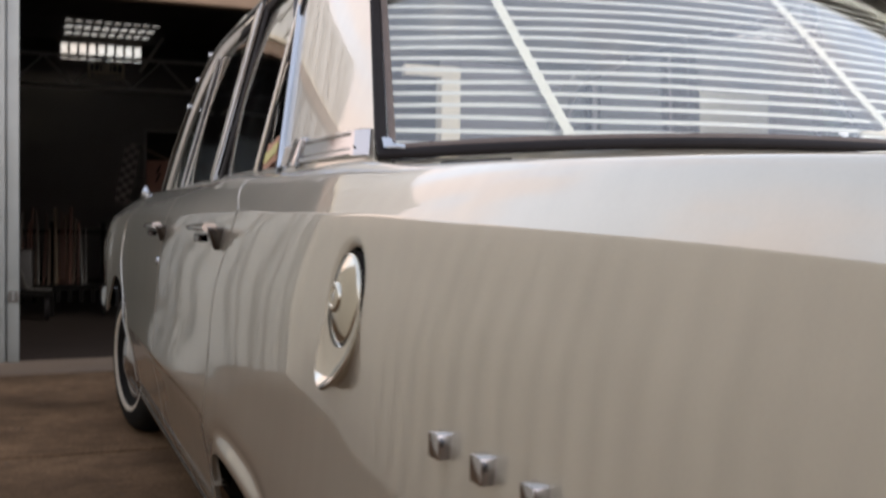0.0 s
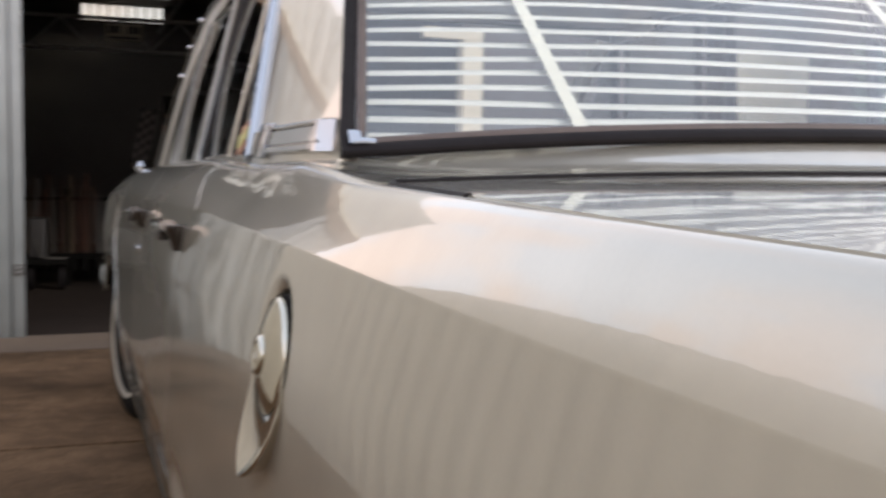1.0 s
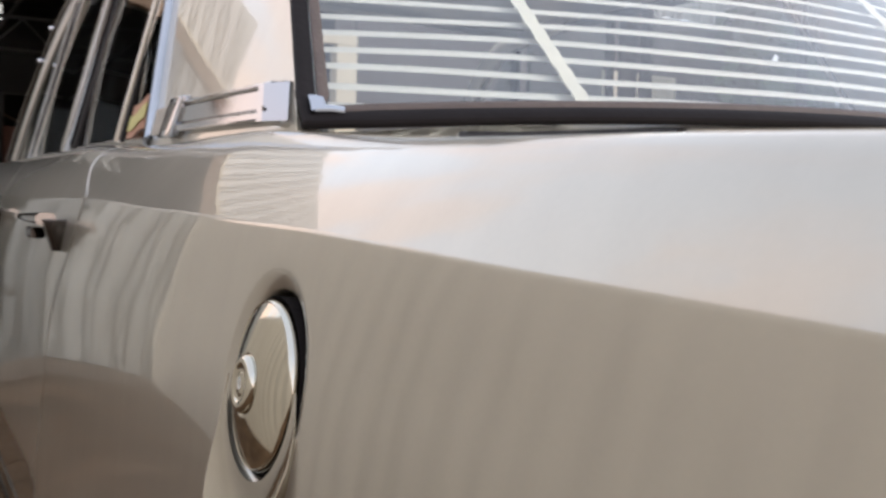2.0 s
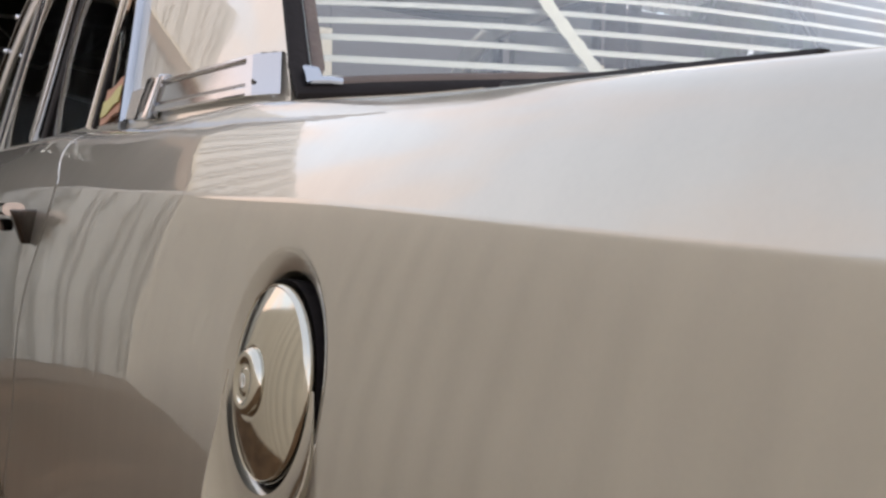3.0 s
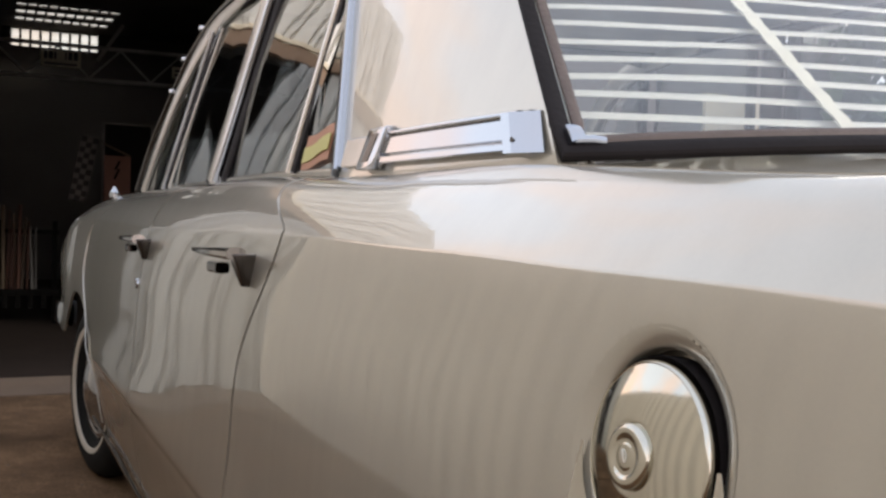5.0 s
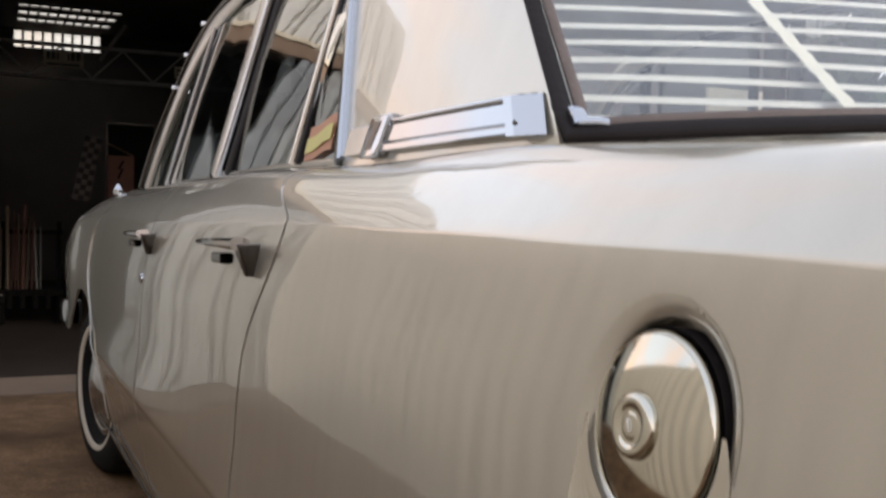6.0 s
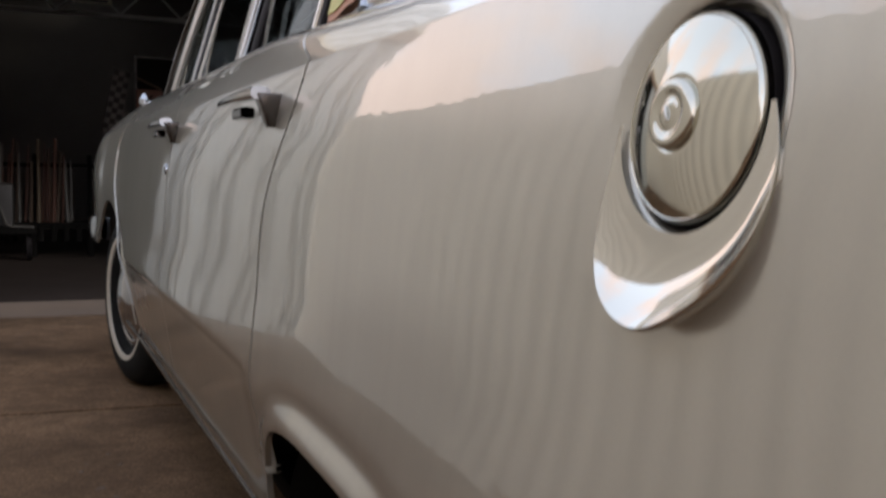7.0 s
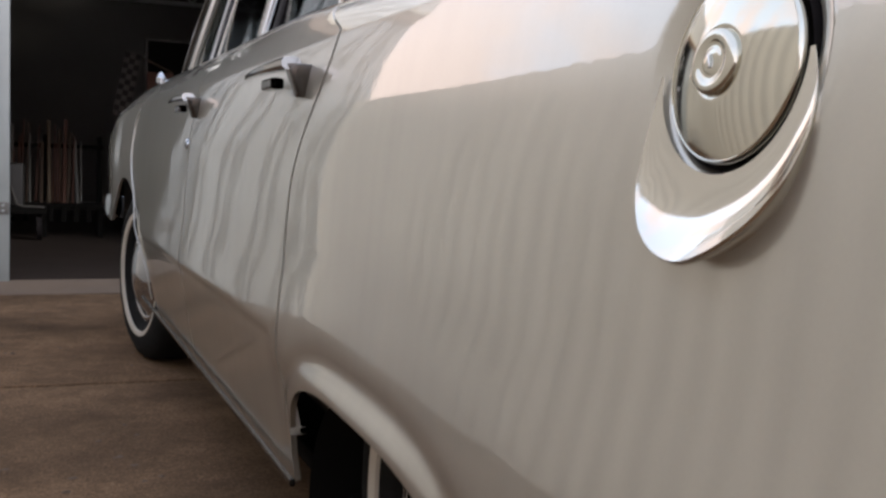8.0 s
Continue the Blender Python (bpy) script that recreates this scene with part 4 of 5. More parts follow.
    # windscreen pillar
    lean = lambda rows, off: [(glass_x(y, z) - off, y, z) for y, z in rows]
    front_edge = [(4.110, 1.050), (4.040, 1.189), (3.918, 1.348), (3.734, 1.469), (3.563, 1.527), (3.380, 1.552), (3.150, ROOF_Z + 0.004)]
    part("a_pillar", sweep(bmesh.new(), M(flow(lean([(y + 0.03, z) for y, z in front_edge], -0.012))), oval(0.07, 0.034, 10), (1, 0, 0)), PAINT, car)
    part("a_pillar_trim", sweep(bmesh.new(), M(flow(lean(front_edge, 0.010), 30)), oval(0.052, 0.016, 10, 3.5), (1, 0, 0)), FRAME_PAINT, car)
    gutter = [(4.192, 1.055), (4.129, 1.214), (3.990, 1.346), (3.846, 1.458), (3.764, 1.499), (3.656, 1.534), (3.516, 1.559), (3.300, ROOF_Z + 0.006)]
    part("roof_gutter", sweep(bmesh.new(), M(flow(lean(gutter, 0.020), 34) + [(roof_side(y) - 0.018, y, ROOF_Z + 0.006) for y in np.linspace(3.10, 2.42, 8)] + [(glass_x(2.30, 1.48) - 0.010, 2.31, 1.505), (glass_x(2.24, 1.40) - 0.008, 2.245, 1.41)]), oval(0.014, 0.018, 8), (1, 0, 0.3)), DARK_CHROME, car)
    part("top_frame", sweep(bmesh.new(), M([(roof_side(y) - 0.002, y, ROOF_Z - 0.018) for y in np.linspace(2.28, 3.42, 10)]), oval(0.030, 0.034, 8), (1, 0, 0.3)), RUBBER, car)
    for gy, gz in ((3.68, 1.540), (3.86, 1.470), (3.945, 1.375)):
        gx = glass_x(gy, gz) - 0.026
        gx = gx if side > 0 else 2 * XC - gx
        part("gutter_clip", boxed((gx - 0.012, gy - 0.014, gz - 0.007), (gx + 0.010, gy + 0.014, gz + 0.007), 0.003), CHROME, car, "small bright gutter clip")

    def pane(ya0, ya1, yb0, yb1):
        bm = bmesh.new()
        rows = []
        for s in np.linspace(0, 1, 7):
            z = 1.036 + (ROOF_Z - 1.042) * s
            a, b = ya0 + (ya1 - ya0) * s, yb0 + (yb1 - yb0) * s
            rows.append(M([(glass_x(y, z) + 0.006 - 0.012 * math.sin(math.pi * s), y, z) for y in np.linspace(a, b, 9)]))
        grid_faces(bm, rows)
        bm.normal_update()
        bmesh.ops.solidify(bm, geom=bm.faces[:], thickness=0.004)
        p = part("side_pane", bm, SIDE_GLASS if side > 0 else FAR_GLASS, car, "side window glass")
        p.visible_shadow = False
    pane(2.02, 2.32, 2.285, 2.215)
    if side > 0:
        def glass_patch(y0, y1, z0, z1, lift, slant):
            b = bmesh.new()
            grid_faces(b, [[(glass_x(y, z) + lift, y, z + slant * (1 - u) + 0.002 * math.sin(7 * u)) for u, y in ((k / 10, y0 + (y1 - y0) * k / 10) for k in range(11))] for z in np.linspace(z0, z1, 7)])
            b.normal_update()
            bmesh.ops.solidify(b, geom=b.faces[:], thickness=0.0012)
            return b
        # coloured patch on the pane, painting in an orange and yellow reflection
        pane_patch = part("window_sticker", glass_patch(2.085, 2.245, 1.046, 1.104, -0.004, 0.012), RED, car, "orange and yellow patch painting a reflection on the quarter window")
        part("yellow_band", glass_patch(2.088, 2.242, 1.058, 1.084, -0.0065, 0.016), YELLOW, pane_patch)
    pane(2.30, 2.22, 2.90, 2.77)
    pane(3.10, 2.96, 3.64, 3.43)
    pane(3.72, 3.55, 4.08, 3.57)

# windscreen
bm = bmesh.new()
grid_faces(bm, [[(XC + (XC - 0.42 - 0.10 * s) * q, 4.12 - 0.72 * s + 0.10 * (1 - q * q), 1.05 + 0.51 * s) for q in np.linspace(-1, 1, 15)] for s in np.linspace(0, 1, 8)])
bm.normal_update()
bmesh.ops.solidify(bm, geom=bm.faces[:], thickness=0.004)
ws = part("windscreen", bm, REAR_GLASS, car)
ws.visible_shadow = False

# cabin
part("parcel_shelf", boxed((0.46, 1.30, 0.985), (2 * XC - 0.46, 1.90, 1.005), 0.004), VINYL, car)
part("cabin_side", boxed((0.425, 1.7, 0.30), (0.455, 3.9, 0.975), 0.004), VINYL, car)
part("cabin_side", boxed((2 * XC - 0.455, 1.7, 0.30), (2 * XC - 0.425, 3.9, 0.975), 0.004), VINYL, car)
for yb, back_h in ((1.95, 0.95), (2.95, 0.97)):
    part("seat_back", boxed((0.46, yb - 0.09, 0.35), (2 * XC - 0.46, yb + 0.09, back_h), 0.05, 4), VINYL, car)
    part("seat_cushion", boxed((0.46, yb + 0.05, 0.32), (2 * XC - 0.46, yb + 0.55, 0.52), 0.05, 4), VINYL, car)
part("dashboard", boxed((0.46, 3.62, 0.70), (2 * XC - 0.46, 3.88, 0.965), 0.03, 3), VINYL, car)
# small ornament on the front fender
part("fender_ornament", lathe(bmesh.new(), [(0.017, -0.014), (0.017, 0.004), (0.012, 0.010), (0.008, 0.018), (0.005, 0.024), (0.001, 0.026)], Matrix.Translation((0.321, 4.41, top_z(4.41))), 16), CHROME, car, "small chrome fender ornament")

# ---------------------------------------------------------------- ground
def ribbed(name, x0, y0, x1, y1, z0, z1, mat, pitch=0.19, depth=0.028, z1b=None, parent=None, label="", kind="structure", fold=((0, 0), (0.60, 0), (0.70, 1), (0.90, 1))):
    """Upright folded steel sheet between two plan points; fold is one pitch of its profile."""
    a, b = Vector((x0, y0, 0)), Vector((x1, y1, 0))
    d = (b - a).normalized()
    n = Vector((-d.y, d.x, 0))
    L = (b - a).length
    prof, s = [], 0.0
    while s < L:
        for ds, o in fold:
            if s + ds * pitch <= L:
                prof.append((s + ds * pitch, o * depth))
        s += pitch
    prof.append((L, 0))
    bm = bmesh.new()
    rows = []
    top = lambda u: z1 + ((z1b if z1b is not None else z1) - z1) * u / L
    for zf in (lambda u: z0, top):
        rows.append([a + d * u + n * o + Vector((0, 0, zf(u))) for u, o in prof] + [a + d * u + n * (o - 0.004) + Vector((0, 0, zf(u))) for u, o in reversed(prof)])
    vs = grid_faces(bm, rows, closed=True)
    ob = part(name, bm, mat, parent, "", sharp=20)
    return tagged(ob, label=label, kind=kind)


bm = bmesh.new()
grid_faces(bm, [[(x, y, -0.03) for x in np.linspace(-400, 400, 9)] for y in np.linspace(-400, 400, 9)])
tagged(part("ground", bm, GROUND), "bare brown ground reaching the horizon", kind="structure")

drive = tagged(part("driveway", boxed((-2.1, -9.0, -0.15), (6.0, 6.36, -0.012)), JOINT), "worn brown concrete driveway", kind="structure")
for y0, y1 in ((-9.0, -4.6), (-4.6, -0.25), (-0.25, 4.085), (4.085, 6.36)):
    for x0, x1 in ((-2.1, -1.4), (-1.4, 2.2), (2.2, 6.0)):
        part("slab", boxed((x0 + 0.011, y0 + 0.012, -0.10), (x1 - 0.011, y1 - 0.012, 0.0), 0.006, 2), CONCRETE, drive)
bm = bmesh.new()
grid_faces(bm, [[(x, y, z + 0.003 * math.sin(x * 3.1)) for x in np.linspace(-1.08, 3.6, 40)] for y, z in ((6.352, -0.06), (6.362, 0.002), (6.50, 0.008), (6.75, 0.013), (6.90, 0.016), (6.925, 0.013), (6.93, -0.05))])
tagged(part("threshold", bm, SILL_CONC), "pale worn concrete threshold of the shed", kind="structure")
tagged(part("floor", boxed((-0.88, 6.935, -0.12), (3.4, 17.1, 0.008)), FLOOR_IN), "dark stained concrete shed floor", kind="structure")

# ---------------------------------------------------------------- shed
DOOR_Y = 6.93
door_post = tagged(part("door_post", boxed((-0.420, DOOR_Y - 0.045, 0.0), (-0.270, DOOR_Y + 0.07, 2.40), 0.004), POST), "dull galvanised folded door post with a latch plate", kind="structure")
for x0, x1 in ((-0.418, -0.346), (-0.334, -0.262)):
    part("folded_strip", boxed((x0, DOOR_Y - 0.075, 0.0), (x1, DOOR_Y - 0.047, 2.40), 0.010, 3), POST, door_post)
part("latch_plate", boxed((-0.330, DOOR_Y - 0.084, 0.40), (-0.266, DOOR_Y - 0.076, 0.47), 0.003), STEEL, door_post, "dark dented latch plate")
for bz in (0.42, 0.45):
    part("bolt", lathe(bmesh.new(), [(0.008, -0.002), (0.008, 0.003), (0.005, 0.005), (0.001, 0.005)], Matrix.Translation((-0.298, DOOR_Y - 0.084, bz)) @ Matrix.Rotation(radians(90), 4, "X"), 12), POST, door_post)
# pans between pairs of narrow deep folds
PANS = ((0, 0), (0.44, 0), (0.46, -1), (0.58, -1), (0.60, 0), (0.76, 0), (0.78, -1), (0.90, -1), (0.92, 0))
ribbed("door_1", -1.15, DOOR_Y - 0.03, -0.420, DOOR_Y - 0.03, 0.02, 2.40, GALV, pitch=0.190, depth=-0.040, fold=PANS, label="galvanised ribbed steel sliding door pushed aside")
# brown puts the header's underside shade into its colour, below the cream rail
header = tagged(part("door_header", boxed((-1.15, DOOR_Y - 0.08, 2.40), (3.3, DOOR_Y + 0.02, 2.505), 0.006), HEADER_BROWN), "header over the sliding door, shaded face coloured brown, cream top rail", kind="structure")
part("top_rail", boxed((-1.15, DOOR_Y - 0.10, 2.507), (3.3, DOOR_Y + 0.02, 2.54), 0.005), CREAM, header)
ribbed("wall_gable", -1.15, DOOR_Y - 0.03, 6.3, DOOR_Y - 0.03, 2.54, 3.28, GABLE, pitch=0.190, depth=-0.050, fold=PANS, label="galvanised ribbed sheet above the header")
WAVES = tuple((k / 12, 0.5 - 0.5 * math.cos(2 * math.pi * k / 12)) for k in range(12))
ribbed("fence", -1.09, -8.0, -1.09, 6.89, 0.0, 1.74, BEIGE_SHEET, pitch=0.20, depth=0.018, fold=WAVES, z1b=1.66, label="cream ribbed steel fence along the drive")


def side_wall(lo, hi):
    b = boxed(lo, hi)
    for v in b.verts:
        if v.co.z > 1:
            v.co.z = 3.46 + 0.075 * (v.co.y - 12.5)
    return b


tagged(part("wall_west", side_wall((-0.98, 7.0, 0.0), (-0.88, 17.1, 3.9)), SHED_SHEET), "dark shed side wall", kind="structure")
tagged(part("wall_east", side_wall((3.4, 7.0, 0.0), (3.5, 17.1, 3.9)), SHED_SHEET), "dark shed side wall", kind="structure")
W0, W1, WZ0, WZ1 = 0.0, 1.26, 3.515, 3.775
bm = bmesh.new()
box(bm, (-0.88, 17.0, 0.0), (3.4, 17.1, WZ0))
box(bm, (-0.88, 17.0, WZ1), (3.4, 17.1, 4.3))
box(bm, (-0.88, 17.0, WZ0), (W0, 17.1, WZ1))
box(bm, (W1, 17.0, WZ0), (3.4, 17.1, WZ1))
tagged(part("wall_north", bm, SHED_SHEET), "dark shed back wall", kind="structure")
window = thing("window_1", (0.7, 17.05, WZ0), "high strip window with translucent ribbed sheet", "window", kind="structure")
part("pane", boxed((W0, 17.04, WZ0), (W1, 17.05, WZ1)), TRANSLUCENT, window)
for k in range(10):
    mx = W0 + (W1 - W0) * k / 9
    part("mullion", boxed((mx - 0.018, 17.0, WZ0), (mx + 0.018, 17.035, WZ1), 0.004), STEEL, window)
# roof with sky strips, rising to the back
def roof_z(y):
    return 3.46 + 0.075 * (y - 12.5)


def sloped(bm, x0, x1, y0, y1, lift=0.0, thick=0.05):
    vs = [bm.verts.new((x, y, roof_z(y) + lift + dz)) for dz in (0, thick) for y in (y0, y1) for x in (x0, x1)]
    for f in ((0, 1, 3, 2), (4, 6, 7, 5), (0, 4, 5, 1), (1, 5, 7, 3), (3, 7, 6, 2), (2, 6, 4, 0)):
        bm.faces.new([vs[k] for k in f])
    return bm


bm = bmesh.new()
strips = [(14.05, 14.32, 0.06, 1.28), (14.78, 15.22, 0.06, 1.28), (15.66, 16.08, 0.06, 1.28)]
edges = [7.0] + [e for s in strips for e in s[:2]] + [17.1]
for a, b in zip(edges[::2], edges[1::2]):
    sloped(bm, -0.98, 3.5, a, b)
for a, b, x0, x1 in strips:
    sloped(bm, -0.98, x0, a, b)
    sloped(bm, x1, 3.5, a, b)
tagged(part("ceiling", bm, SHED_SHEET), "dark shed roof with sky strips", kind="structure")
for a, b, x0, x1 in strips:
    sk = thing("skylight", ((x0 + x1) / 2, (a + b) / 2, roof_z(a)), "translucent sheet strip in the shed roof", "skylight", "sky strips in the roof", kind="structure")
    part("sheet", sloped(bmesh.new(), x0, x1, a, b, 0.02, 0.004), TRANSLUCENT, sk)
    bars = round((x1 - x0) / 0.122)
    for k in range(1, bars):
        gx = x0 + (x1 - x0) * k / bars
        part("rib", sloped(bmesh.new(), gx - 0.014, gx + 0.014, a, b, 0.002, 0.016), STEEL, sk)
TRUSS = material("grey_truss_steel", (0.52, 0.51, 0.49), rough=0.6, metal=0.2, vary=0.3, scale=6)
# roof truss
truss = thing("roof_truss", (1.0, 13.0, 2.6), "dark steel lattice roof truss", "truss")
part("upper_chord", boxed((-0.88, 12.97, 2.925), (3.4, 13.03, 2.965), 0.004), TRUSS, truss)
part("lower_chord", boxed((-0.88, 12.97, 2.545), (3.4, 13.03, 2.59), 0.004), TRUSS, truss)
for k in range(12):
    x = -0.54 + 0.345 * k
    z0, z1 = (2.93, 2.585) if k % 2 else (2.585, 2.93)
    part("diagonal", sweep(bmesh.new(), [(x, 13.0, z0), (x + 0.345, 13.0, z1)], oval(0.026, 0.026, 8), (0, 1, 0)), TRUSS, truss)
part("brace", sweep(bmesh.new(), [(0.93, 13.0, 2.80), (1.21, 13.0, 3.24)], oval(0.05, 0.03, 8), (0, 1, 0)), TRUSS, truss)
tagged(part("roof_beam", boxed((-0.88, 10.0, 3.14), (3.4, 10.12, 3.26), 0.006), TRUSS), "dark steel roof beam", "beam")
plate_board = thing("number_board", (0.53, 12.95, 2.68), "cream number board hung on the truss", "sign")
part("board", boxed((0.310, 12.935, 2.680), (0.745, 12.95, 2.880), 0.006), PLATE, plate_board)
for bx, bw in ((0.345, 0.035), (0.395, 0.045), (0.455, 0.02), (0.570, 0.020), (0.605, 0.042), (0.665, 0.042)):
    part("bar", boxed((bx, 12.930, 2.765), (bx + bw, 12.936, 2.850)), PLATE_INK, plate_board)
part("bar", boxed((0.345, 12.930, 2.700), (0.700, 12.936, 2.722)), PLATE_INK, plate_board)
far_board = thing("small_board", (1.88, 12.95, 2.66), "dim old number board hung on the truss", "sign")
part("board", boxed((1.77, 12.935, 2.655), (1.99, 12.95, 2.795), 0.005), PLATE, far_board)
for bz in (2.685, 2.735):
    part("bar", boxed((1.80, 12.930, bz), (1.96, 12.936, bz + 0.022)), PLATE_INK, far_board)
# low shelf with poles leaning on a rail
rack = thing("pole_rack", (-0.08, 10.4, 0.0), "low dark shelf with a rail for leaning poles", "rack")
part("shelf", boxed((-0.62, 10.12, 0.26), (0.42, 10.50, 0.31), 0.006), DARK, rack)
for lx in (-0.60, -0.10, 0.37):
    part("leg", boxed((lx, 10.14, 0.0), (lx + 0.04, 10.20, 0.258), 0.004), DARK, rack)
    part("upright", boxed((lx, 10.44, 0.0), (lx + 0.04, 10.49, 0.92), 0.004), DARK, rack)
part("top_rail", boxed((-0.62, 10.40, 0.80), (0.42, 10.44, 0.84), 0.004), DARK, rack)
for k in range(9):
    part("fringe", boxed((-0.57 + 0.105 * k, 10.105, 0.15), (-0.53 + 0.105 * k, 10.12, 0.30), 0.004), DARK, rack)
random.seed(5)
PIPE = material("dull_pipe", (0.09, 0.084, 0.075), rough=0.5, metal=0.3, vary=0.3, scale=9)
RUSTY = material("rusty_rod", (0.075, 0.032, 0.02), rough=0.8, vary=0.4, scale=12)
BAMBOO = material("old_bamboo", (0.085, 0.058, 0.031), rough=0.6, vary=0.3, scale=14)
x = -0.50
while x < 0.20:
    x += random.choice((0.018, 0.024, 0.03, 0.045, 0.06))
    h, r = random.uniform(0.84, 1.06), random.choice((0.012, 0.016, 0.022, 0.034))
    tagged(part("pole", sweep(bmesh.new(), [(x, 10.24 + random.uniform(-0.04, 0.0), 0.312), (x + random.uniform(-0.03, 0.03), 10.39, h)], oval(r, r, 8), (0, 1, 0)), random.choice((TIMBER, RUSTY, RUSTY, PIPE, BAMBOO))), "old pole leaning on the rack", "pole", "leaning poles")
trolley = thing("trolley", (-0.25, 9.7, 0.0), "low dark trolley with a bent bright tube", "trolley")
part("tube", sweep(bmesh.new(), [(-0.36, 9.72, 0.52), (-0.335, 9.70, 0.44), (-0.30, 9.66, 0.34), (-0.285, 9.65, 0.315), (-0.25, 9.65, 0.305), (-0.08, 9.65, 0.30)], oval(0.018, 0.018, 10)), PIPE, trolley, "bent bright tube")
part("tray", boxed((-0.42, 9.66, 0.24), (-0.06, 9.95, 0.295), 0.01), DARK, trolley)
part("box", boxed((-0.40, 9.70, 0.297), (-0.24, 9.93, 0.66), 0.03, 3), VINYL, trolley)
for lx in (-0.38, -0.12):
    part("castor", lathe(bmesh.new(), [(0.12, -0.02), (0.118, 0.0), (0.12, 0.02)], Matrix.Translation((lx, 9.80, 0.128)) @ Matrix.Rotation(radians(90), 4, "Y"), 20), RUBBER, trolley)
# boards against the back
red_board = thing("red_board", (0.93, 10.52, 0.95), "faded red-brown board with a dark zigzag mark", "board")
part("panel", boxed((0.81, 10.50, 0.95), (1.05, 10.54, 1.55), 0.008), CLOTH_RED, red_board)
zig = [(0.95, 1.50), (0.91, 1.42), (0.945, 1.425), (0.905, 1.33)]
part("zigzag", sweep(bmesh.new(), [(x, 10.497, z) for x, z in zig], [(0.010, -0.002), (0.010, 0.002), (-0.010, 0.002), (-0.010, -0.002)], (0, 1, 0)), DARK, red_board)
tagged(part("timber_strip", sweep(bmesh.new(), [(0.81, 10.50, 1.655), (1.04, 10.50, 1.552)], oval(0.02, 0.03, 8, 4), (0, 1, 0)), TIMBER), "pale timber strip lying across the board", "timber")
picture = thing("picture_panel", (1.03, 10.60, 0.95), "dark framed panel leaning on the back of the bench", "panel")
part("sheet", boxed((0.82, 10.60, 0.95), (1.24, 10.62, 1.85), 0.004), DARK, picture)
for lo, hi in (((0.80, 10.585, 0.95), (0.82, 10.62, 1.87)), ((1.24, 10.585, 0.95), (1.26, 10.62, 1.87)), ((0.82, 10.585, 1.85), (1.24, 10.62, 1.87))):
    part("frame_bar", boxed(lo, hi, 0.003), STEEL, picture)
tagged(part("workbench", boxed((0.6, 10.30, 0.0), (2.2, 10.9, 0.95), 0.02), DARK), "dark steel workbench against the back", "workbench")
# a hanging chequered cloth on a peg of the panel, slightly askew
PEG = [(0.70, 10.445, 1.685), (0.74, 10.50, 1.690), (0.81, 10.60, 1.690)]
flag = thing("checked_cloth", (0.70, 10.45, 0.95), "black and white checked cloth hanging askew", "cloth")
part("peg", sweep(bmesh.new(), PEG, oval(0.014, 0.014, 8)), STEEL, flag)
askew = Matrix.Translation((0.755, 10.44, 1.69)) @ Matrix.Rotation(radians(11), 4, "Y")
for i in range(3):
    for j in range(12):
        b = boxed((-0.05 * i - 0.05, 0.0, -0.05 * j - 0.05), (-0.05 * i, 0.004, -0.05 * j))
        bmesh.ops.transform(b, matrix=askew, verts=b.verts[:])
        part("check", b, CLOTH_PALE if (i + j) % 2 else CLOTH_DARK, flag)

# ---------------------------------------------------------------- round the yard
# far post of the shed door and a cream panel beyond it
far_post = tagged(part("door_post_far", boxed((2.63, DOOR_Y - 0.06, 0.0), (2.78, DOOR_Y + 0.07, 2.02), 0.006), CREAM), "cream painted steel post of the shed door", kind="structure")
# cream strip added in place of a bright gap of sky beside the post
part("arm", boxed((2.34, DOOR_Y - 0.06, 2.022), (2.78, DOOR_Y + 0.02, 2.10), 0.006), CREAM, far_post)
part("infill", boxed((2.63, DOOR_Y - 0.02, 2.102), (2.78, DOOR_Y + 0.03, 2.398), 0.004), SHED_SHEET, far_post, "dark infill above the post")
# added dark sheet that hides the sky behind the car's far windows
tagged(part("wall_shed_front", boxed((2.785, DOOR_Y - 0.02, 0.0), (6.25, DOOR_Y + 0.03, 2.53), 0.004), SHED_SHEET), "added dark sheet beside the shed door, blocking the sky", kind="structure")
tagged(part("door_2", boxed((4.88, DOOR_Y - 0.07, 0.0), (5.60, DOOR_Y - 0.025, 2.05), 0.008), CREAM), "plain cream panel on the shed front", kind="structure")

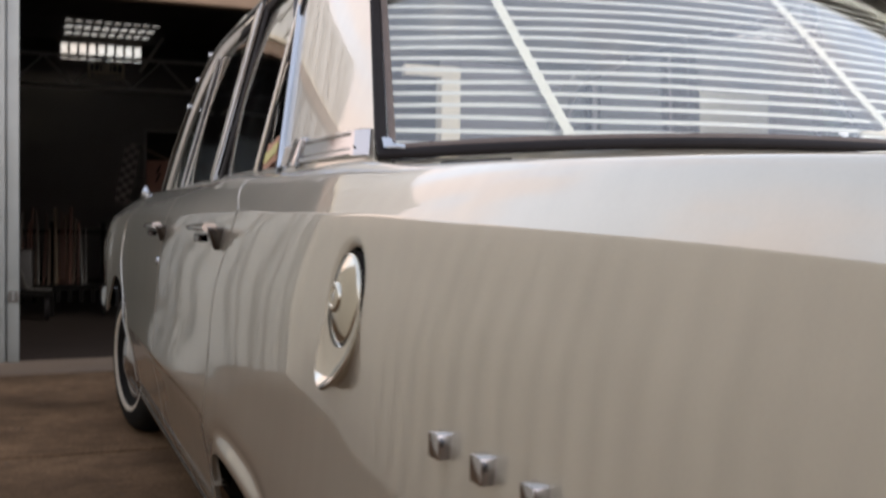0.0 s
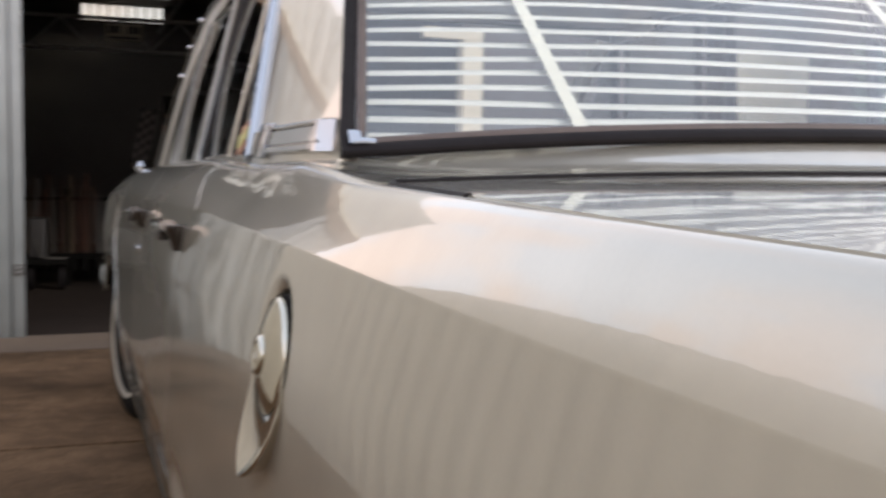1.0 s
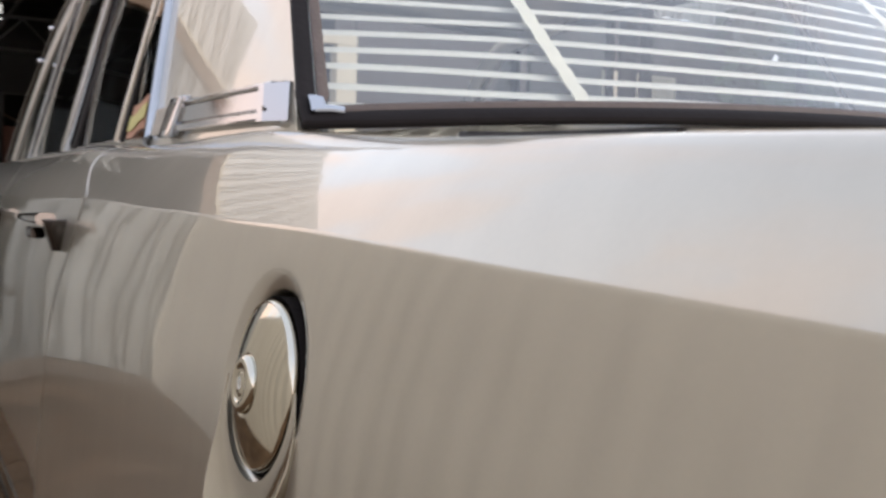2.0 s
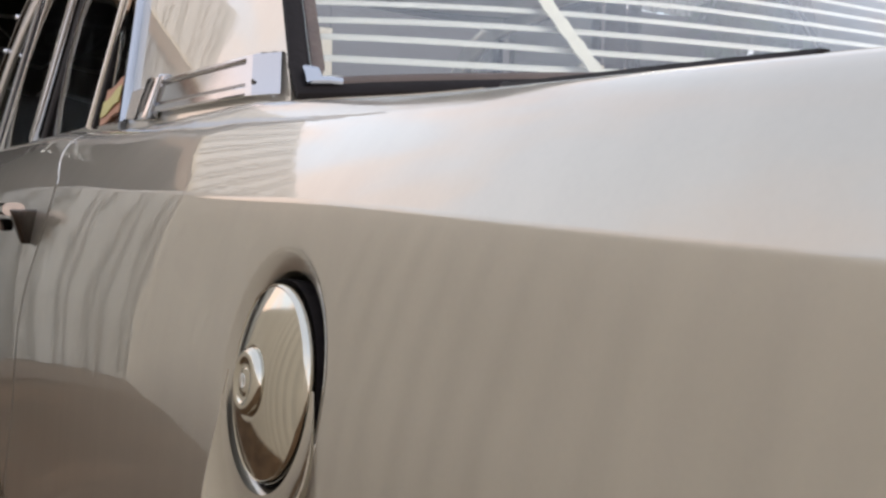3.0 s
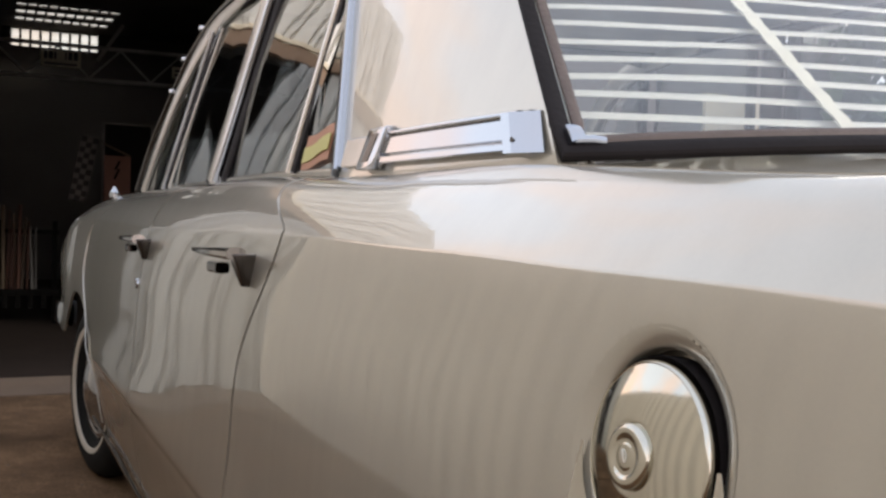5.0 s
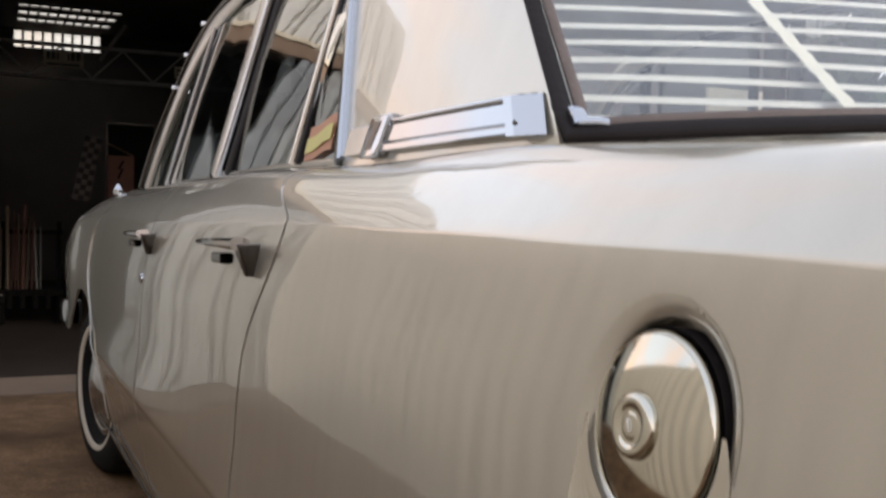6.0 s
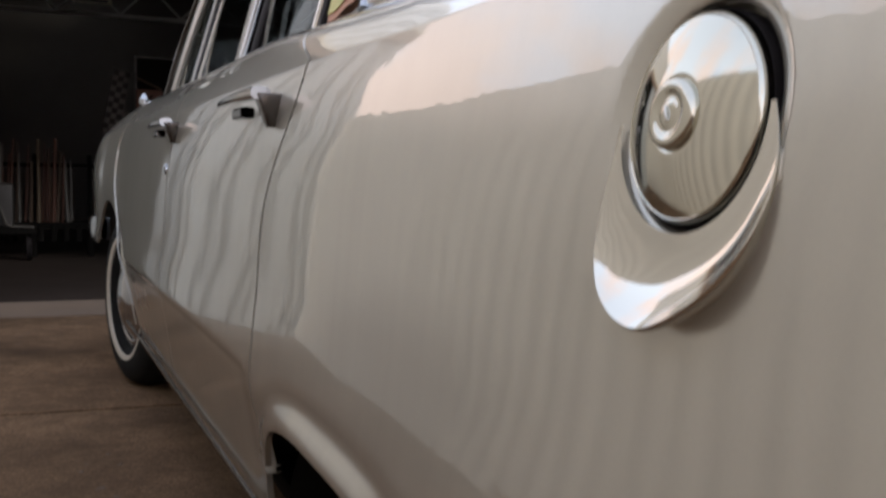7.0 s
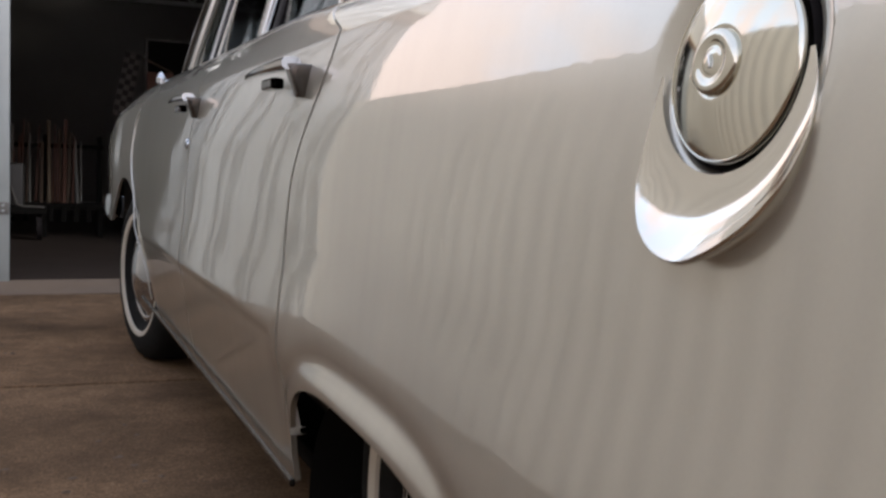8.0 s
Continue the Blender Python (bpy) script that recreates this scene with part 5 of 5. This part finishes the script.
# hedge on the far side of the drive
LEAF = material("hedge_leaf", (0.075, 0.115, 0.045), rough=0.6, vary=0.4, scale=4)
random.seed(11)
bm = bmesh.new()
for k in range(26000):
    hy, hx, hz = random.uniform(-6, 7.4), random.uniform(6.0, 7.5), random.uniform(0.05, 3.4)
    hz *= 1 - 0.10 * math.sin(hy * 1.7) ** 2
    c, a, b = Vector((hx, hy, hz)), Vector((random.uniform(-1, 1), random.uniform(-1, 1), random.uniform(-1, 1))).normalized(), random.uniform(0.09, 0.17)
    u = a.orthogonal().normalized() * b
    w = a.cross(u).normalized() * b * 0.45
    bm.faces.new([bm.verts.new(c + d) for d in (-u, w, u, -w)])
me = bpy.data.meshes.new("hedge")
bm.to_mesh(me)
bm.free()
me.materials.append(LEAF)
tagged(new("hedge", me), "dense green clipped hedge along the drive", "hedge", kind="stuff")

# litter on the concrete
random.seed(23)
bm = bmesh.new()
for k in range(420):
    c = Vector((random.uniform(-0.95, 0.25), random.uniform(1.6, 6.3), 0.0015))
    r, a0, n = 0.002 + 0.012 * random.random() ** 4, random.uniform(0, 6.28), random.randint(4, 6)
    low = [bm.verts.new(c + Vector((r * math.cos(a0 + 6.283 * q / n) * random.uniform(0.6, 1.2), r * math.sin(a0 + 6.283 * q / n) * random.uniform(0.6, 1.2), 0))) for q in range(n)]
    peak = bm.verts.new(c + Vector((0, 0, random.uniform(0.2, 0.5) * r)))
    for q in range(n):
        bm.faces.new((low[q], low[(q + 1) % n], peak))
LITTER = material("dry_litter", (0.11, 0.075, 0.05), rough=0.9, vary=0.6, scale=5)
litter = part("litter", bm, LITTER)
tagged(litter, "dry leaf crumbs and grit on the concrete", "litter", kind="stuff")

# crates on the bench
for cx, cz, w, h, mat in ((1.32, 0.95, 0.26, 0.34, TIMBER), (1.62, 0.95, 0.34, 0.22, TIMBER), (1.36, 1.29, 0.20, 0.24, CLOTH_RED)):
    crate = thing("crate", (cx + w / 2, 10.6, cz), "old wooden crate standing on the bench", "crate", "crates on the bench")
    part("front", boxed((cx, 10.40, cz), (cx + w, 10.42, cz + h), 0.003), mat, crate)
    part("side", boxed((cx, 10.42, cz), (cx + 0.02, 10.78, cz + h), 0.003), mat, crate)
    part("side", boxed((cx + w - 0.02, 10.42, cz), (cx + w, 10.78, cz + h), 0.003), mat, crate)
    part("back", boxed((cx, 10.78, cz), (cx + w, 10.80, cz + h), 0.003), mat, crate)
    part("slat", boxed((cx - 0.004, 10.392, cz + h * 0.40), (cx + w + 0.004, 10.400, cz + h * 0.52), 0.002), TIMBER, crate)
